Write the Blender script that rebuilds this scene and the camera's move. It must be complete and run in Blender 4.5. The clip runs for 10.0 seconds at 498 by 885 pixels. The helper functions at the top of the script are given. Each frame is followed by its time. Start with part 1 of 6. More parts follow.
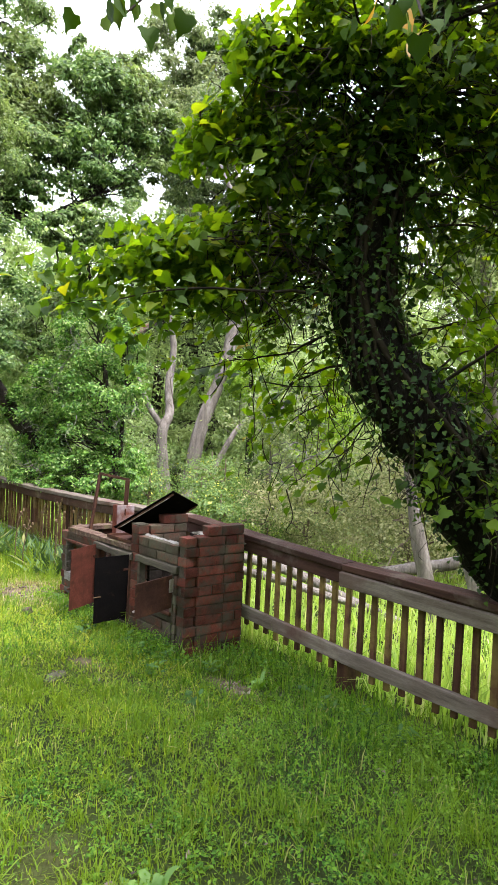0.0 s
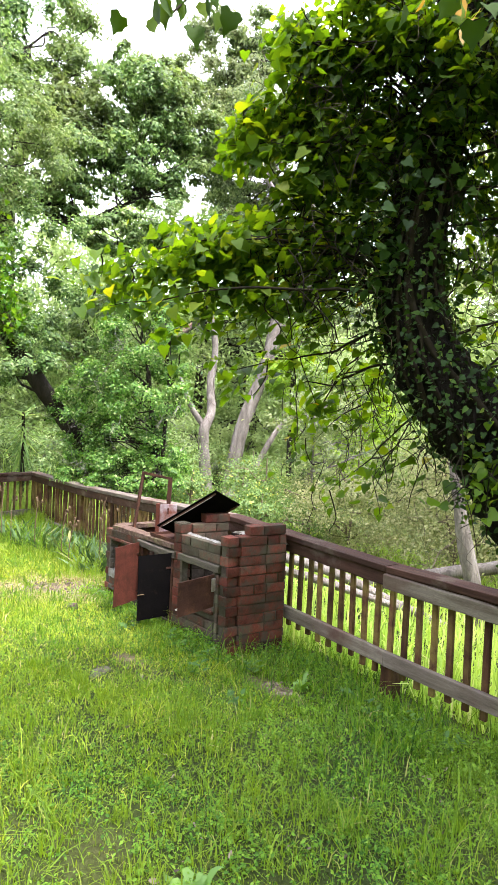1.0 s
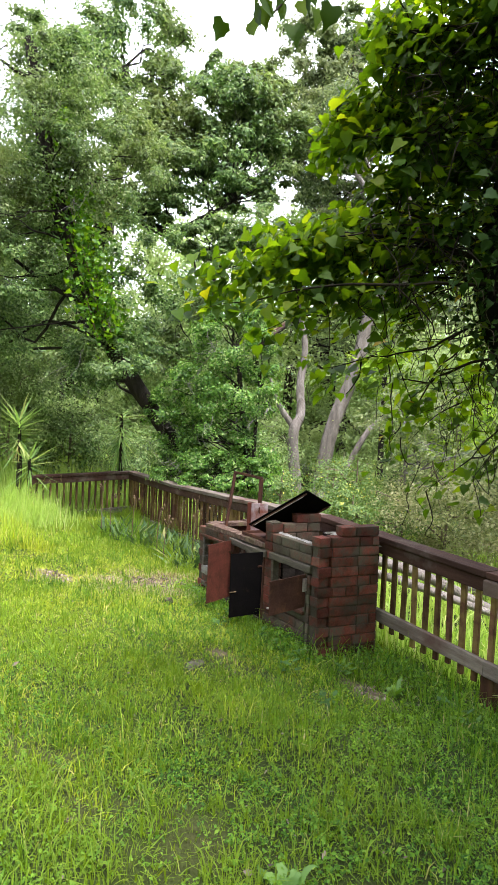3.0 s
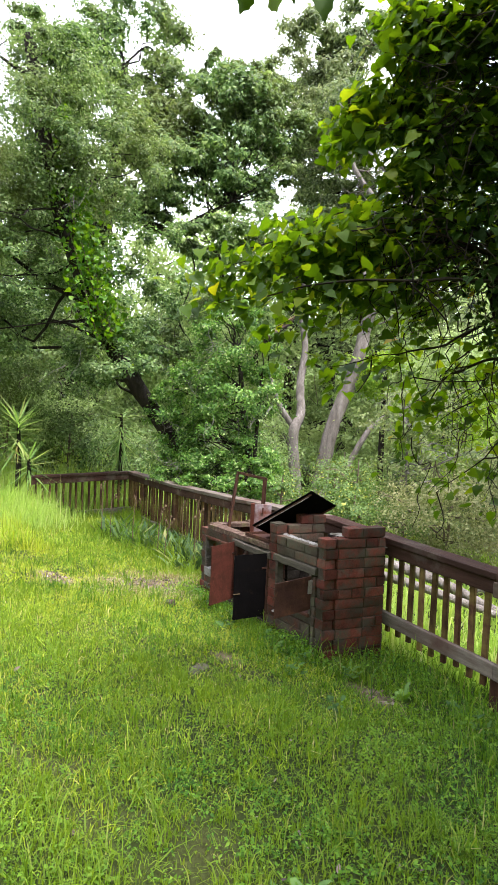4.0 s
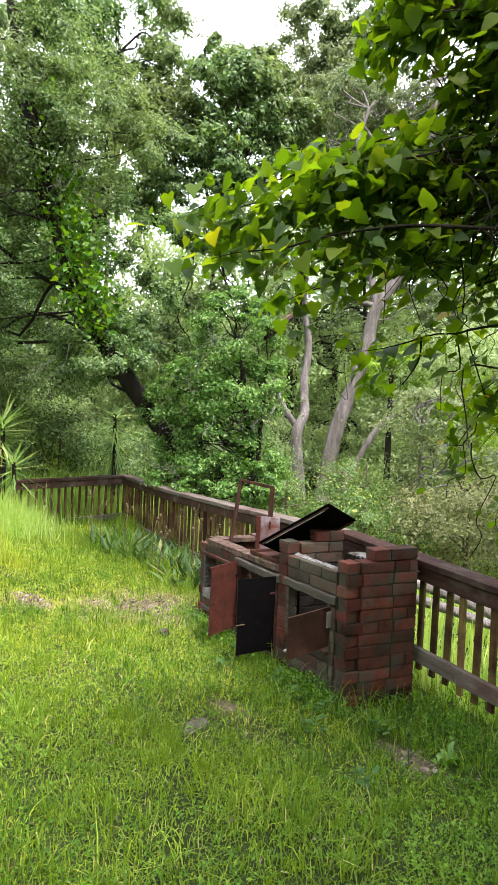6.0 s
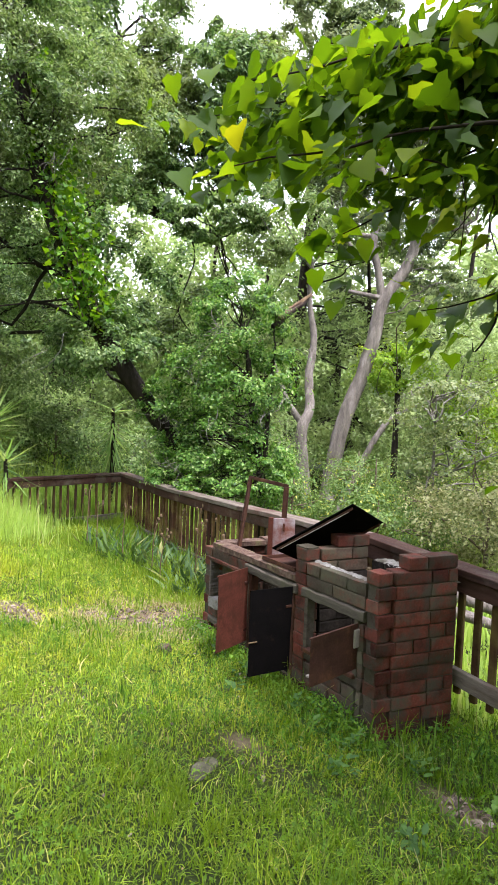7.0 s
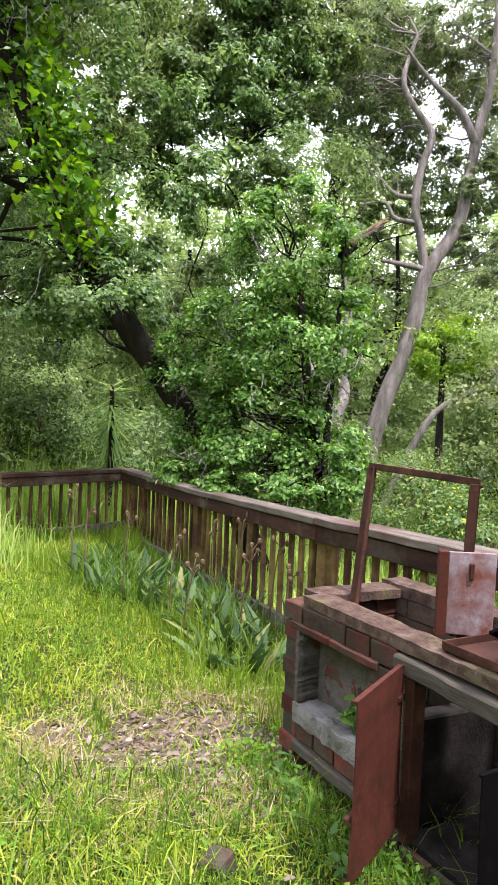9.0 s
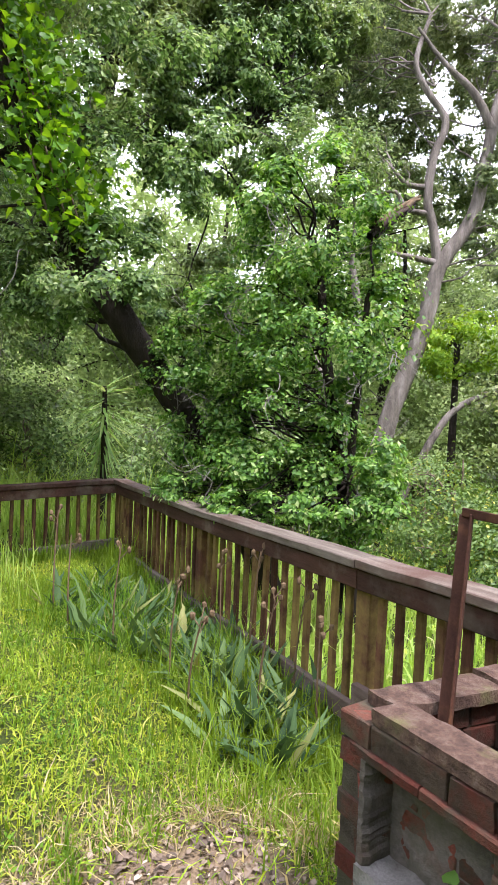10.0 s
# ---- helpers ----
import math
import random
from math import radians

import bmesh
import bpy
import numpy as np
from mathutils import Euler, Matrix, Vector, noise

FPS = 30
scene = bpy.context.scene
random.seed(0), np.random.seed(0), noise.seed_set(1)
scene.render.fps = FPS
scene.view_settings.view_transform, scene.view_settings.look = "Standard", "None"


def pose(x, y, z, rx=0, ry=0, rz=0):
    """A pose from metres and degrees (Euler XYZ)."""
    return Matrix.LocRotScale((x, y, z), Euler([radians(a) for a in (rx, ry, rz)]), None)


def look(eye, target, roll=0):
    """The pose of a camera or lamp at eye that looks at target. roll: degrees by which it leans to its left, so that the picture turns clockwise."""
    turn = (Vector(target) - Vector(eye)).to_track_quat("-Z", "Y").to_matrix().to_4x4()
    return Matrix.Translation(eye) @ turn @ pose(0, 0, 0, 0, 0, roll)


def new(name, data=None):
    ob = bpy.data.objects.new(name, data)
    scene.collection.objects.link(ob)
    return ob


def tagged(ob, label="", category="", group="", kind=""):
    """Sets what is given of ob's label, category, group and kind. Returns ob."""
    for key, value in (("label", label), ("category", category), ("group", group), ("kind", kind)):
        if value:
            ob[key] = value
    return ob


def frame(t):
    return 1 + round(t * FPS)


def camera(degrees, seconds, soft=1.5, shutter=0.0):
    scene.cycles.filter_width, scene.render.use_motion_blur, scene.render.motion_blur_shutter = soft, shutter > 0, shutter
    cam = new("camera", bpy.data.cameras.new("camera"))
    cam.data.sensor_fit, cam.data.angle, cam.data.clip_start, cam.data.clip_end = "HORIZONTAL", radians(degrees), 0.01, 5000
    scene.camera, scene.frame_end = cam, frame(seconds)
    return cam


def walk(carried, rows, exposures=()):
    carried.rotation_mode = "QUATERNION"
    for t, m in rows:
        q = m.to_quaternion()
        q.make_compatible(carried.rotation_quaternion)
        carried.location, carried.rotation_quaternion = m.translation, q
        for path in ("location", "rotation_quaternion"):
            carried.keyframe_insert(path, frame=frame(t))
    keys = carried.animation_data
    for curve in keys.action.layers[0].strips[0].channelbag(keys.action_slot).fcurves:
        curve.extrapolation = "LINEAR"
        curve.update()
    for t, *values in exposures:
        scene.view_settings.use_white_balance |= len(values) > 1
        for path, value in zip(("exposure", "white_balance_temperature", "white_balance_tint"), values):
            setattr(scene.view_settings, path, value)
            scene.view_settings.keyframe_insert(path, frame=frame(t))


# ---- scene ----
cam = camera(46.0, 10.0, 1.55)
ROWS = [
    (0, 0.000, 0.000, 1.305, 48.29, -1.71, -2.65),
    (0.5, -0.002, 0.000, 1.305, 45.51, -1.62, -2.67),
    (1, -0.015, 0.002, 1.307, 52.29, -1.96, -2.61),
    (1.5, -0.022, -0.008, 1.304, 59.95, -2.25, -2.34),
    (2, -0.018, -0.010, 1.301, 61.77, -2.27, -2.31),
    (2.5, -0.016, -0.011, 1.298, 61.35, -2.23, -2.35),
    (4, -0.094, -0.024, 1.291, 60.77, -2.20, -2.40),
    (4.5, -0.223, -0.006, 1.291, 60.82, -2.22, -2.32),
    (5, -0.366, 0.071, 1.294, 60.76, -2.21, -2.32),
    (5.5, -0.518, 0.172, 1.294, 60.76, -2.17, -2.35),
    (7, -1.091, 0.412, 1.236, 60.78, -2.37, -2.30),
    (7.5, -1.441, 0.521, 1.154, 60.73, -2.38, -2.47),
    (8, -1.911, 0.663, 1.083, 60.71, -2.43, -2.56),
    (8.5, -2.492, 0.852, 0.998, 60.84, -2.27, -2.35),
    (9, -3.073, 1.035, 0.965, 60.97, -2.21, -2.34),
    (9.5, -3.574, 1.210, 1.040, 60.82, -2.29, -2.44),
    (10, -3.716, 1.270, 1.029, 60.77, -2.38, -2.46),
]
walk(cam, [(t, pose(x, y, z, 90 + pitch, roll, yaw)) for t, x, y, z, yaw, pitch, roll in ROWS],
     exposures=[(0, 0.88, 5950, 22), (0.5, 1.22, 5950, 22), (1, 1.34, 5950, 23), (1.5, 0.98, 5950, 22), (2, 0.77, 5950, 21), (2.5, 0.74, 5950, 21), (4, 0.72, 5950, 22), (5.5, 0.72, 5950, 22), (7, 0.73, 5900, 24), (8, 0.68, 5850, 25), (10, 0.67, 5850, 27)])

# ---- world and sun ----
world = bpy.data.worlds.new("overcast_sky")
scene.world = world
world.use_nodes = True
wn, wl = world.node_tree.nodes, world.node_tree.links
wn.clear()
sky = wn.new("ShaderNodeTexSky")
sky.sky_type = "NISHITA"
sky.sun_disc = False
sky.sun_elevation, sky.sun_rotation = radians(64), radians(80)
sky.dust_density = 4.0
clear_sky = wn.new("ShaderNodeBackground")
clear_sky.inputs["Strength"].default_value = 0.10
cloud = wn.new("ShaderNodeBackground")
cloud.inputs["Color"].default_value = (0.97, 0.985, 1.0, 1)
cloud.inputs["Strength"].default_value = 2.8
cover = wn.new("ShaderNodeMixShader")
cover.inputs[0].default_value = 0.85
wout = wn.new("ShaderNodeOutputWorld")
wl.new(sky.outputs[0], clear_sky.inputs["Color"])
wl.new(clear_sky.outputs[0], cover.inputs[1])
wl.new(cloud.outputs[0], cover.inputs[2])
wl.new(cover.outputs[0], wout.inputs["Surface"])

sun_data = bpy.data.lights.new("sun", "SUN")
sun_data.energy, sun_data.angle, sun_data.color = 5.0, radians(6), (1.0, 0.94, 0.82)
sun = new("sun", sun_data)
sun.matrix_world = look((0.95, 2.7, 12.2), (-5.0, 1.6, 0))

rng = np.random.default_rng(11)


# ---- materials ----
def node_material(name, rough=0.8, metal=0.0):
    m = bpy.data.materials.new(name)
    m.use_nodes = True
    n, l = m.node_tree.nodes, m.node_tree.links
    b = n["Principled BSDF"]
    b.inputs["Roughness"].default_value = rough
    b.inputs["Metallic"].default_value = metal
    b.inputs["Specular IOR Level"].default_value = 0.12
    return m, n, l, b


def ramp_node(n, stops):
    r = n.new("ShaderNodeValToRGB")
    e = r.color_ramp.elements
    while len(e) < len(stops):
        e.new(0.5)
    for item, (p, c) in zip(e, stops):
        item.position, item.color = p, (*c, 1)
    return r


def noise_node(n, l, scale, detail=6.0, rough=0.6, coord="Object", stretch=None):
    c = n.new("ShaderNodeNewGeometry" if coord == "Position" else "ShaderNodeTexCoord")
    t = n.new("ShaderNodeTexNoise")
    t.inputs["Scale"].default_value = scale
    t.inputs["Detail"].default_value = detail
    t.inputs["Roughness"].default_value = rough
    if stretch:
        s = n.new("ShaderNodeMapping")
        s.inputs["Scale"].default_value = stretch
        l.new(c.outputs[coord], s.inputs["Vector"])
        l.new(s.outputs[0], t.inputs["Vector"])
    else:
        l.new(c.outputs[coord], t.inputs["Vector"])
    return t


def mix_node(n, l, a, b, fac, blend="MIX"):
    m = n.new("ShaderNodeMix")
    m.data_type, m.blend_type = "RGBA", blend
    for socket, v in ((m.inputs[0], fac), (m.inputs[6], a), (m.inputs[7], b)):
        if isinstance(v, (int, float)):
            socket.default_value = v
        elif isinstance(v, tuple):
            socket.default_value = (*v, 1)
        else:
            l.new(v, socket)
    return m.outputs[2]


def bump_node(n, l, b, height, strength=0.5, distance=0.01):
    k = n.new("ShaderNodeBump")
    k.inputs["Strength"].default_value = strength
    k.inputs["Distance"].default_value = distance
    l.new(height, k.inputs["Height"])
    l.new(k.outputs[0], b.inputs["Normal"])


def surface(name, stops, scale=6, fine=60, rough=0.85, metal=0.0, bump=0.5, depth=0.01, grime=None, coord="Object", stretch=None, vary=0.0):
    """Mottled surface: a coarse noise through a colour ramp, fine grain on top, patches of a second colour."""
    m, n, l, b = node_material(name, rough, metal)
    a = noise_node(n, l, scale, 5, 0.6, coord, stretch)
    r = ramp_node(n, stops)
    l.new(a.outputs["Fac"], r.inputs[0])
    col = r.outputs[0]
    g = noise_node(n, l, fine, 4, 0.7, coord, stretch)
    gr = ramp_node(n, [(0.25, (0.55, 0.55, 0.55)), (0.75, (1.2, 1.2, 1.2))])
    l.new(g.outputs["Fac"], gr.inputs[0])
    col = mix_node(n, l, col, gr.outputs[0], 0.8, "MULTIPLY")
    if grime:
        colour, amount, at = grime
        q = noise_node(n, l, at, 7, 0.65, coord)
        qr = ramp_node(n, [(0.62 - amount * 0.3, (0, 0, 0)), (0.75 - amount * 0.2, (1, 1, 1))])
        l.new(q.outputs["Fac"], qr.inputs[0])
        col = mix_node(n, l, col, colour, qr.outputs[0])
    if vary:
        o = n.new("ShaderNodeObjectInfo")
        h = n.new("ShaderNodeHueSaturation")
        k = n.new("ShaderNodeMapRange")
        k.inputs["To Min"].default_value, k.inputs["To Max"].default_value = 1 - vary, 1 + vary
        l.new(o.outputs["Random"], k.inputs["Value"])
        l.new(k.outputs[0], h.inputs["Value"])
        l.new(col, h.inputs["Color"])
        col = h.outputs[0]
    l.new(col, b.inputs["Base Color"])
    add = n.new("ShaderNodeMath")
    add.operation = "ADD"
    l.new(a.outputs["Fac"], add.inputs[0])
    l.new(g.outputs["Fac"], add.inputs[1])
    bump_node(n, l, b, add.outputs[0], bump, depth)
    return m


def foliage(name, stops, through_light=0.35, rough=0.5, per="island", patch=None, glow=1.5, gloss=0.5):
    """Leaves: colour by the single leaf, gloss on the face, light let through."""
    m, n, l, b = node_material(name, rough)
    if per == "island":
        s = n.new("ShaderNodeNewGeometry").outputs["Random Per Island"]
    else:
        s = n.new("ShaderNodeObjectInfo").outputs["Random"]
    r = ramp_node(n, stops)
    l.new(s, r.inputs[0])
    col = r.outputs[0]
    if patch:
        q = noise_node(n, l, patch[1], 4, 0.6)
        qr = ramp_node(n, [(0.42, (0, 0, 0)), (0.62, (1, 1, 1))])
        l.new(q.outputs["Fac"], qr.inputs[0])
        col = mix_node(n, l, col, mix_node(n, l, col, patch[0], 0.6), qr.outputs[0])
    l.new(col, b.inputs["Base Color"])
    b.inputs["Specular IOR Level"].default_value = gloss
    t = n.new("ShaderNodeBsdfTranslucent")
    bright = n.new("ShaderNodeHueSaturation")
    bright.inputs["Hue"].default_value = 0.485
    bright.inputs["Saturation"].default_value = 1.15
    bright.inputs["Value"].default_value = glow
    l.new(col, bright.inputs["Color"])
    l.new(bright.outputs[0], t.inputs["Color"])
    x = n.new("ShaderNodeMixShader")
    x.inputs[0].default_value = through_light
    l.new(b.outputs[0], x.inputs[1])
    l.new(t.outputs[0], x.inputs[2])
    l.new(x.outputs[0], n["Material Output"].inputs["Surface"])
    return m


BRICK = surface("brick_red", [(0.30, (0.040, 0.016, 0.011)), (0.46, (0.101, 0.029, 0.019)), (0.6, (0.123, 0.037, 0.024)), (0.74, (0.103, 0.055, 0.038))], 11, 90, 0.94, bump=0.8, depth=0.006,
                grime=((0.050, 0.044, 0.030), 0.66, 9.0), coord="Position", vary=0.45)
BRICK_GREY = surface("brick_dusty", [(0.3, (0.036, 0.025, 0.017)), (0.5, (0.072, 0.054, 0.038)), (0.66, (0.098, 0.041, 0.026))], 11, 90, 0.95, bump=0.8, depth=0.006,
                     grime=((0.066, 0.066, 0.042), 0.5, 6.0), coord="Position", vary=0.3)
MORTAR = surface("old_mortar", [(0.3, (0.029, 0.024, 0.017)), (0.6, (0.068, 0.059, 0.043))], 14, 150, 0.97, bump=0.8, depth=0.008, grime=((0.044, 0.043, 0.026), 0.5, 6.0))
PLASTER = surface("grey_plaster", [(0.3, (0.108, 0.101, 0.086)), (0.5, (0.230, 0.223, 0.202)), (0.7, (0.374, 0.367, 0.346))], 22, 140, 0.95, bump=0.9, depth=0.006, grime=((0.07, 0.066, 0.05), 0.55, 11.0), coord="Position")
GREY_RENDER = surface("grey_render", [(0.3, (0.048, 0.043, 0.036)), (0.55, (0.105, 0.094, 0.081)), (0.74, (0.095, 0.060, 0.048))], 7, 90, 0.95, bump=0.7, depth=0.006, grime=((0.060, 0.058, 0.036), 0.4, 5.0), coord="Position", vary=0.12)
SOOT = surface("sooty_brick", [(0.3, (0.010, 0.009, 0.008)), (0.7, (0.035, 0.030, 0.026))], 8, 60, 0.95, bump=0.6, depth=0.008)
RUST = surface("rusted_red_steel", [(0.3, (0.061, 0.019, 0.012)), (0.6, (0.104, 0.033, 0.021))], 5, 90, 0.7, 0.15, 0.25, 0.002, grime=((0.050, 0.019, 0.011), 0.5, 12.0))
RUST_DARK = surface("rusted_dark_steel", [(0.3, (0.030, 0.014, 0.010)), (0.65, (0.075, 0.034, 0.022))], 7, 110, 0.75, 0.2, 0.3, 0.002, grime=((0.11, 0.05, 0.025), 0.3, 9.0))
RUST_PALE = surface("faded_red_plate", [(0.3, (0.22, 0.15, 0.14)), (0.6, (0.33, 0.30, 0.32))], 9, 90, 0.65, 0.1, 0.25, 0.002, grime=((0.15, 0.05, 0.03), 0.75, 7.0))
BLACK_STEEL = surface("sooted_black_steel", [(0.3, (0.003, 0.003, 0.003)), (0.7, (0.007, 0.006, 0.006))], 5, 100, 0.85, 0.0, 0.2, 0.002, grime=((0.014, 0.010, 0.008), 0.12, 14.0))
for sooty in (BLACK_STEEL, SOOT):
    sooty.node_tree.nodes["Principled BSDF"].inputs["Specular IOR Level"].default_value = 0.02
BARE_STEEL = surface("worn_steel", [(0.3, (0.25, 0.22, 0.19)), (0.7, (0.45, 0.42, 0.38))], 12, 100, 0.5, 0.5, 0.2, 0.001)
OLD_WOOD = surface("weathered_grey_wood", [(0.3, (0.036, 0.031, 0.023)), (0.6, (0.096, 0.085, 0.064))], 3, 30, 0.9, bump=0.6, depth=0.004, stretch=(1, 9, 9), grime=((0.060, 0.058, 0.034), 0.5, 4.0))
RED_WOOD = surface("stained_redwood", [(0.3, (0.036, 0.017, 0.010)), (0.65, (0.096, 0.044, 0.025))], 3, 40, 0.8, bump=0.5, depth=0.003, stretch=(9, 9, 1), coord="Position", grime=((0.150, 0.110, 0.034), 0.60, 4.0), vary=0.4)
RED_WOOD_X = surface("stained_redwood_rail", [(0.3, (0.022, 0.011, 0.008)), (0.65, (0.058, 0.029, 0.020))], 3, 40, 0.8, bump=0.5, depth=0.003, stretch=(1, 9, 9), coord="Position", grime=((0.090, 0.074, 0.055), 0.35, 3.0), vary=0.2)
GREY_RAIL = surface("greyed_board", [(0.3, (0.080, 0.062, 0.048)), (0.65, (0.180, 0.155, 0.125))], 3, 40, 0.85, bump=0.6, depth=0.003, stretch=(1, 9, 9), coord="Position", grime=((0.075, 0.045, 0.034), 0.5, 2.0), vary=0.15)
BARK = surface("grey_bark", [(0.3, (0.10, 0.088, 0.074)), (0.55, (0.21, 0.185, 0.16)), (0.75, (0.34, 0.31, 0.28))], 2.5, 25, 0.95, bump=0.9, depth=0.03, stretch=(2.5, 2.5, 0.6))
BARK_DARK = surface("dark_bark", [(0.3, (0.014, 0.011, 0.009)), (0.7, (0.044, 0.036, 0.028))], 4, 30, 0.95, bump=1.0, depth=0.03, stretch=(3, 3, 0.7))
TWIG = surface("twig", [(0.3, (0.10, 0.075, 0.05)), (0.7, (0.20, 0.16, 0.115))], 6, 40, 0.9, bump=0.3, depth=0.004)
TWIG_PALE = surface("bare_pale_twig", [(0.3, (0.124, 0.112, 0.096)), (0.7, (0.236, 0.217, 0.192))], 6, 40, 0.9, bump=0.3, depth=0.004)
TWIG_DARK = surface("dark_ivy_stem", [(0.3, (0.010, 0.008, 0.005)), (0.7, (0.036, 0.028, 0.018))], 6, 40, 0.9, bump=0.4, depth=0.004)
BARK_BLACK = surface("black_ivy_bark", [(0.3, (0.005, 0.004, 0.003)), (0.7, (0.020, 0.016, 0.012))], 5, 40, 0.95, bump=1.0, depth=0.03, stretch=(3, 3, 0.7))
STALK = surface("dry_stalk", [(0.3, (0.082, 0.056, 0.030)), (0.7, (0.178, 0.124, 0.073))], 8, 60, 0.9, bump=0.3, depth=0.003)
STONE = surface("pale_stone", [(0.3, (0.064, 0.062, 0.034)), (0.7, (0.145, 0.136, 0.086))], 8, 70, 0.95, bump=0.6, depth=0.008)

IVY = foliage("ivy_leaf", [(0.0, (0.028, 0.062, 0.006)), (0.45, (0.058, 0.122, 0.008)), (0.85, (0.106, 0.188, 0.010)), (0.996, (0.159, 0.216, 0.011)), (0.997, (0.30, 0.19, 0.02)), (1.0, (0.34, 0.24, 0.02))], 0.60, 0.55, glow=2.0, gloss=0.28)
IVY_ONE = foliage("ivy_leaf_single", [(0.0, (0.016, 0.037, 0.005)), (0.5, (0.030, 0.064, 0.005)), (0.9, (0.056, 0.100, 0.007)), (1.0, (0.086, 0.124, 0.008))], 0.22, 0.7, per="object", glow=2.2, gloss=0.12)
# ivy under the crown; the shade there is put into this darker colour
IVY_SHADED = foliage("shaded_ivy_leaf", [(0.0, (0.012, 0.030, 0.006)), (0.6, (0.026, 0.065, 0.009)), (0.95, (0.054, 0.105, 0.011)), (1.0, (0.144, 0.186, 0.022))], 0.3, 0.6, gloss=0.25)
IVY_YELLOW = foliage("yellowed_leaf", [(0.0, (0.357, 0.208, 0.020)), (1.0, (0.425, 0.288, 0.040))], 0.42, 0.5, per="object")
OAK = foliage("oak_leaf", [(0.0, (0.031, 0.066, 0.020)), (0.5, (0.104, 0.191, 0.051)), (0.9, (0.208, 0.315, 0.100)), (1.0, (0.362, 0.433, 0.207))], 0.42, 0.45, patch=((0.139, 0.164, 0.049), 0.35), gloss=0.3)
OAK_PALE = foliage("pale_oak_leaf", [(0.0, (0.053, 0.084, 0.033)), (0.5, (0.121, 0.178, 0.066)), (1.0, (0.242, 0.298, 0.127))], 0.45, 0.48, patch=((0.160, 0.185, 0.075), 0.4), gloss=0.3)
BUSH = foliage("glossy_bush_leaf", [(0.0, (0.027, 0.079, 0.013)), (0.5, (0.094, 0.208, 0.035)), (0.85, (0.180, 0.339, 0.057)), (1.0, (0.420, 0.503, 0.210))], 0.42, 0.40, gloss=0.28)
VINE = foliage("vine_leaf", [(0.0, (0.030, 0.085, 0.010)), (0.6, (0.085, 0.21, 0.014)), (1.0, (0.20, 0.37, 0.024))], 0.45, 0.5, gloss=0.3)
PALE_BUSH = foliage("pale_scrub_leaf", [(0.0, (0.124, 0.154, 0.052)), (0.5, (0.239, 0.267, 0.105)), (1.0, (0.397, 0.389, 0.202))], 0.45, 0.55, gloss=0.25)
YELLOW_BUSH = foliage("flowering_scrub", [(0.0, (0.063, 0.123, 0.027)), (0.7, (0.126, 0.218, 0.045)), (0.93, (0.180, 0.266, 0.063)), (1.0, (0.450, 0.437, 0.063))], 0.35, 0.55)
# woods leaf made pale, the haze of distance put into its colour
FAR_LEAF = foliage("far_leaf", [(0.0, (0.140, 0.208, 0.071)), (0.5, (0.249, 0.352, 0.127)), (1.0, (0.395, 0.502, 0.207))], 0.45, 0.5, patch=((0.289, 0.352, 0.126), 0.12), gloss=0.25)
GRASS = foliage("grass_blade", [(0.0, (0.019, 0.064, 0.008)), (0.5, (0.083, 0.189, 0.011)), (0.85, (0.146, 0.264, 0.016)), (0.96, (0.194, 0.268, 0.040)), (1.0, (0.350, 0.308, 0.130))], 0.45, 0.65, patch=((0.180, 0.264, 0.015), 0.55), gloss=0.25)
# drier far lawn, with the sunlight on it put into the brighter colour
GRASS_SUNLIT_DRY = foliage("sunny_grass_blade", [(0.0, (0.078, 0.154, 0.016)), (0.4, (0.234, 0.388, 0.023)), (0.82, (0.351, 0.480, 0.042)), (0.93, (0.468, 0.456, 0.104)), (1.0, (0.624, 0.517, 0.260))], 0.45, 0.65, patch=((0.390, 0.419, 0.046), 0.8), gloss=0.25)
STRAW = foliage("straw_blade", [(0.0, (0.16, 0.13, 0.05)), (0.6, (0.34, 0.28, 0.13)), (1.0, (0.52, 0.45, 0.27))], 0.35, 0.8, gloss=0.15)
MEADOW = foliage("meadow_grass_blade", [(0.0, (0.150, 0.263, 0.046)), (0.5, (0.312, 0.475, 0.091)), (0.9, (0.438, 0.575, 0.143)), (1.0, (0.575, 0.562, 0.286))], 0.52, 0.65, patch=((0.375, 0.475, 0.117), 0.6), gloss=0.25)
CLOVER = foliage("clover_leaf", [(0.0, (0.026, 0.082, 0.009)), (0.5, (0.072, 0.185, 0.014)), (0.9, (0.140, 0.280, 0.022)), (1.0, (0.20, 0.31, 0.04))], 0.42, 0.65, patch=((0.175, 0.30, 0.020), 1.1), gloss=0.25)
WEED = foliage("weed_leaf", [(0.0, (0.030, 0.085, 0.010)), (1.0, (0.070, 0.155, 0.016))], 0.35, 0.75, per="object")
DOCK = foliage("dock_leaf", [(0.0, (0.07, 0.16, 0.02)), (1.0, (0.16, 0.29, 0.045))], 0.35, 0.55, per="object")
AGAVE = foliage("agave_leaf", [(0.0, (0.026, 0.058, 0.019)), (0.6, (0.058, 0.109, 0.035)), (0.9, (0.105, 0.166, 0.052)), (1.0, (0.225, 0.229, 0.075))], 0.22, 0.6, per="object", gloss=0.2)
YUCCA = foliage("yucca_leaf", [(0.0, (0.090, 0.173, 0.046)), (0.7, (0.210, 0.345, 0.091)), (1.0, (0.390, 0.450, 0.165))], 0.42, 0.5, per="object", gloss=0.3)
YUCCA_DRY = foliage("yellowed_yucca_leaf", [(0.0, (0.20, 0.19, 0.055)), (1.0, (0.42, 0.38, 0.15))], 0.3, 0.6, per="object", gloss=0.2)
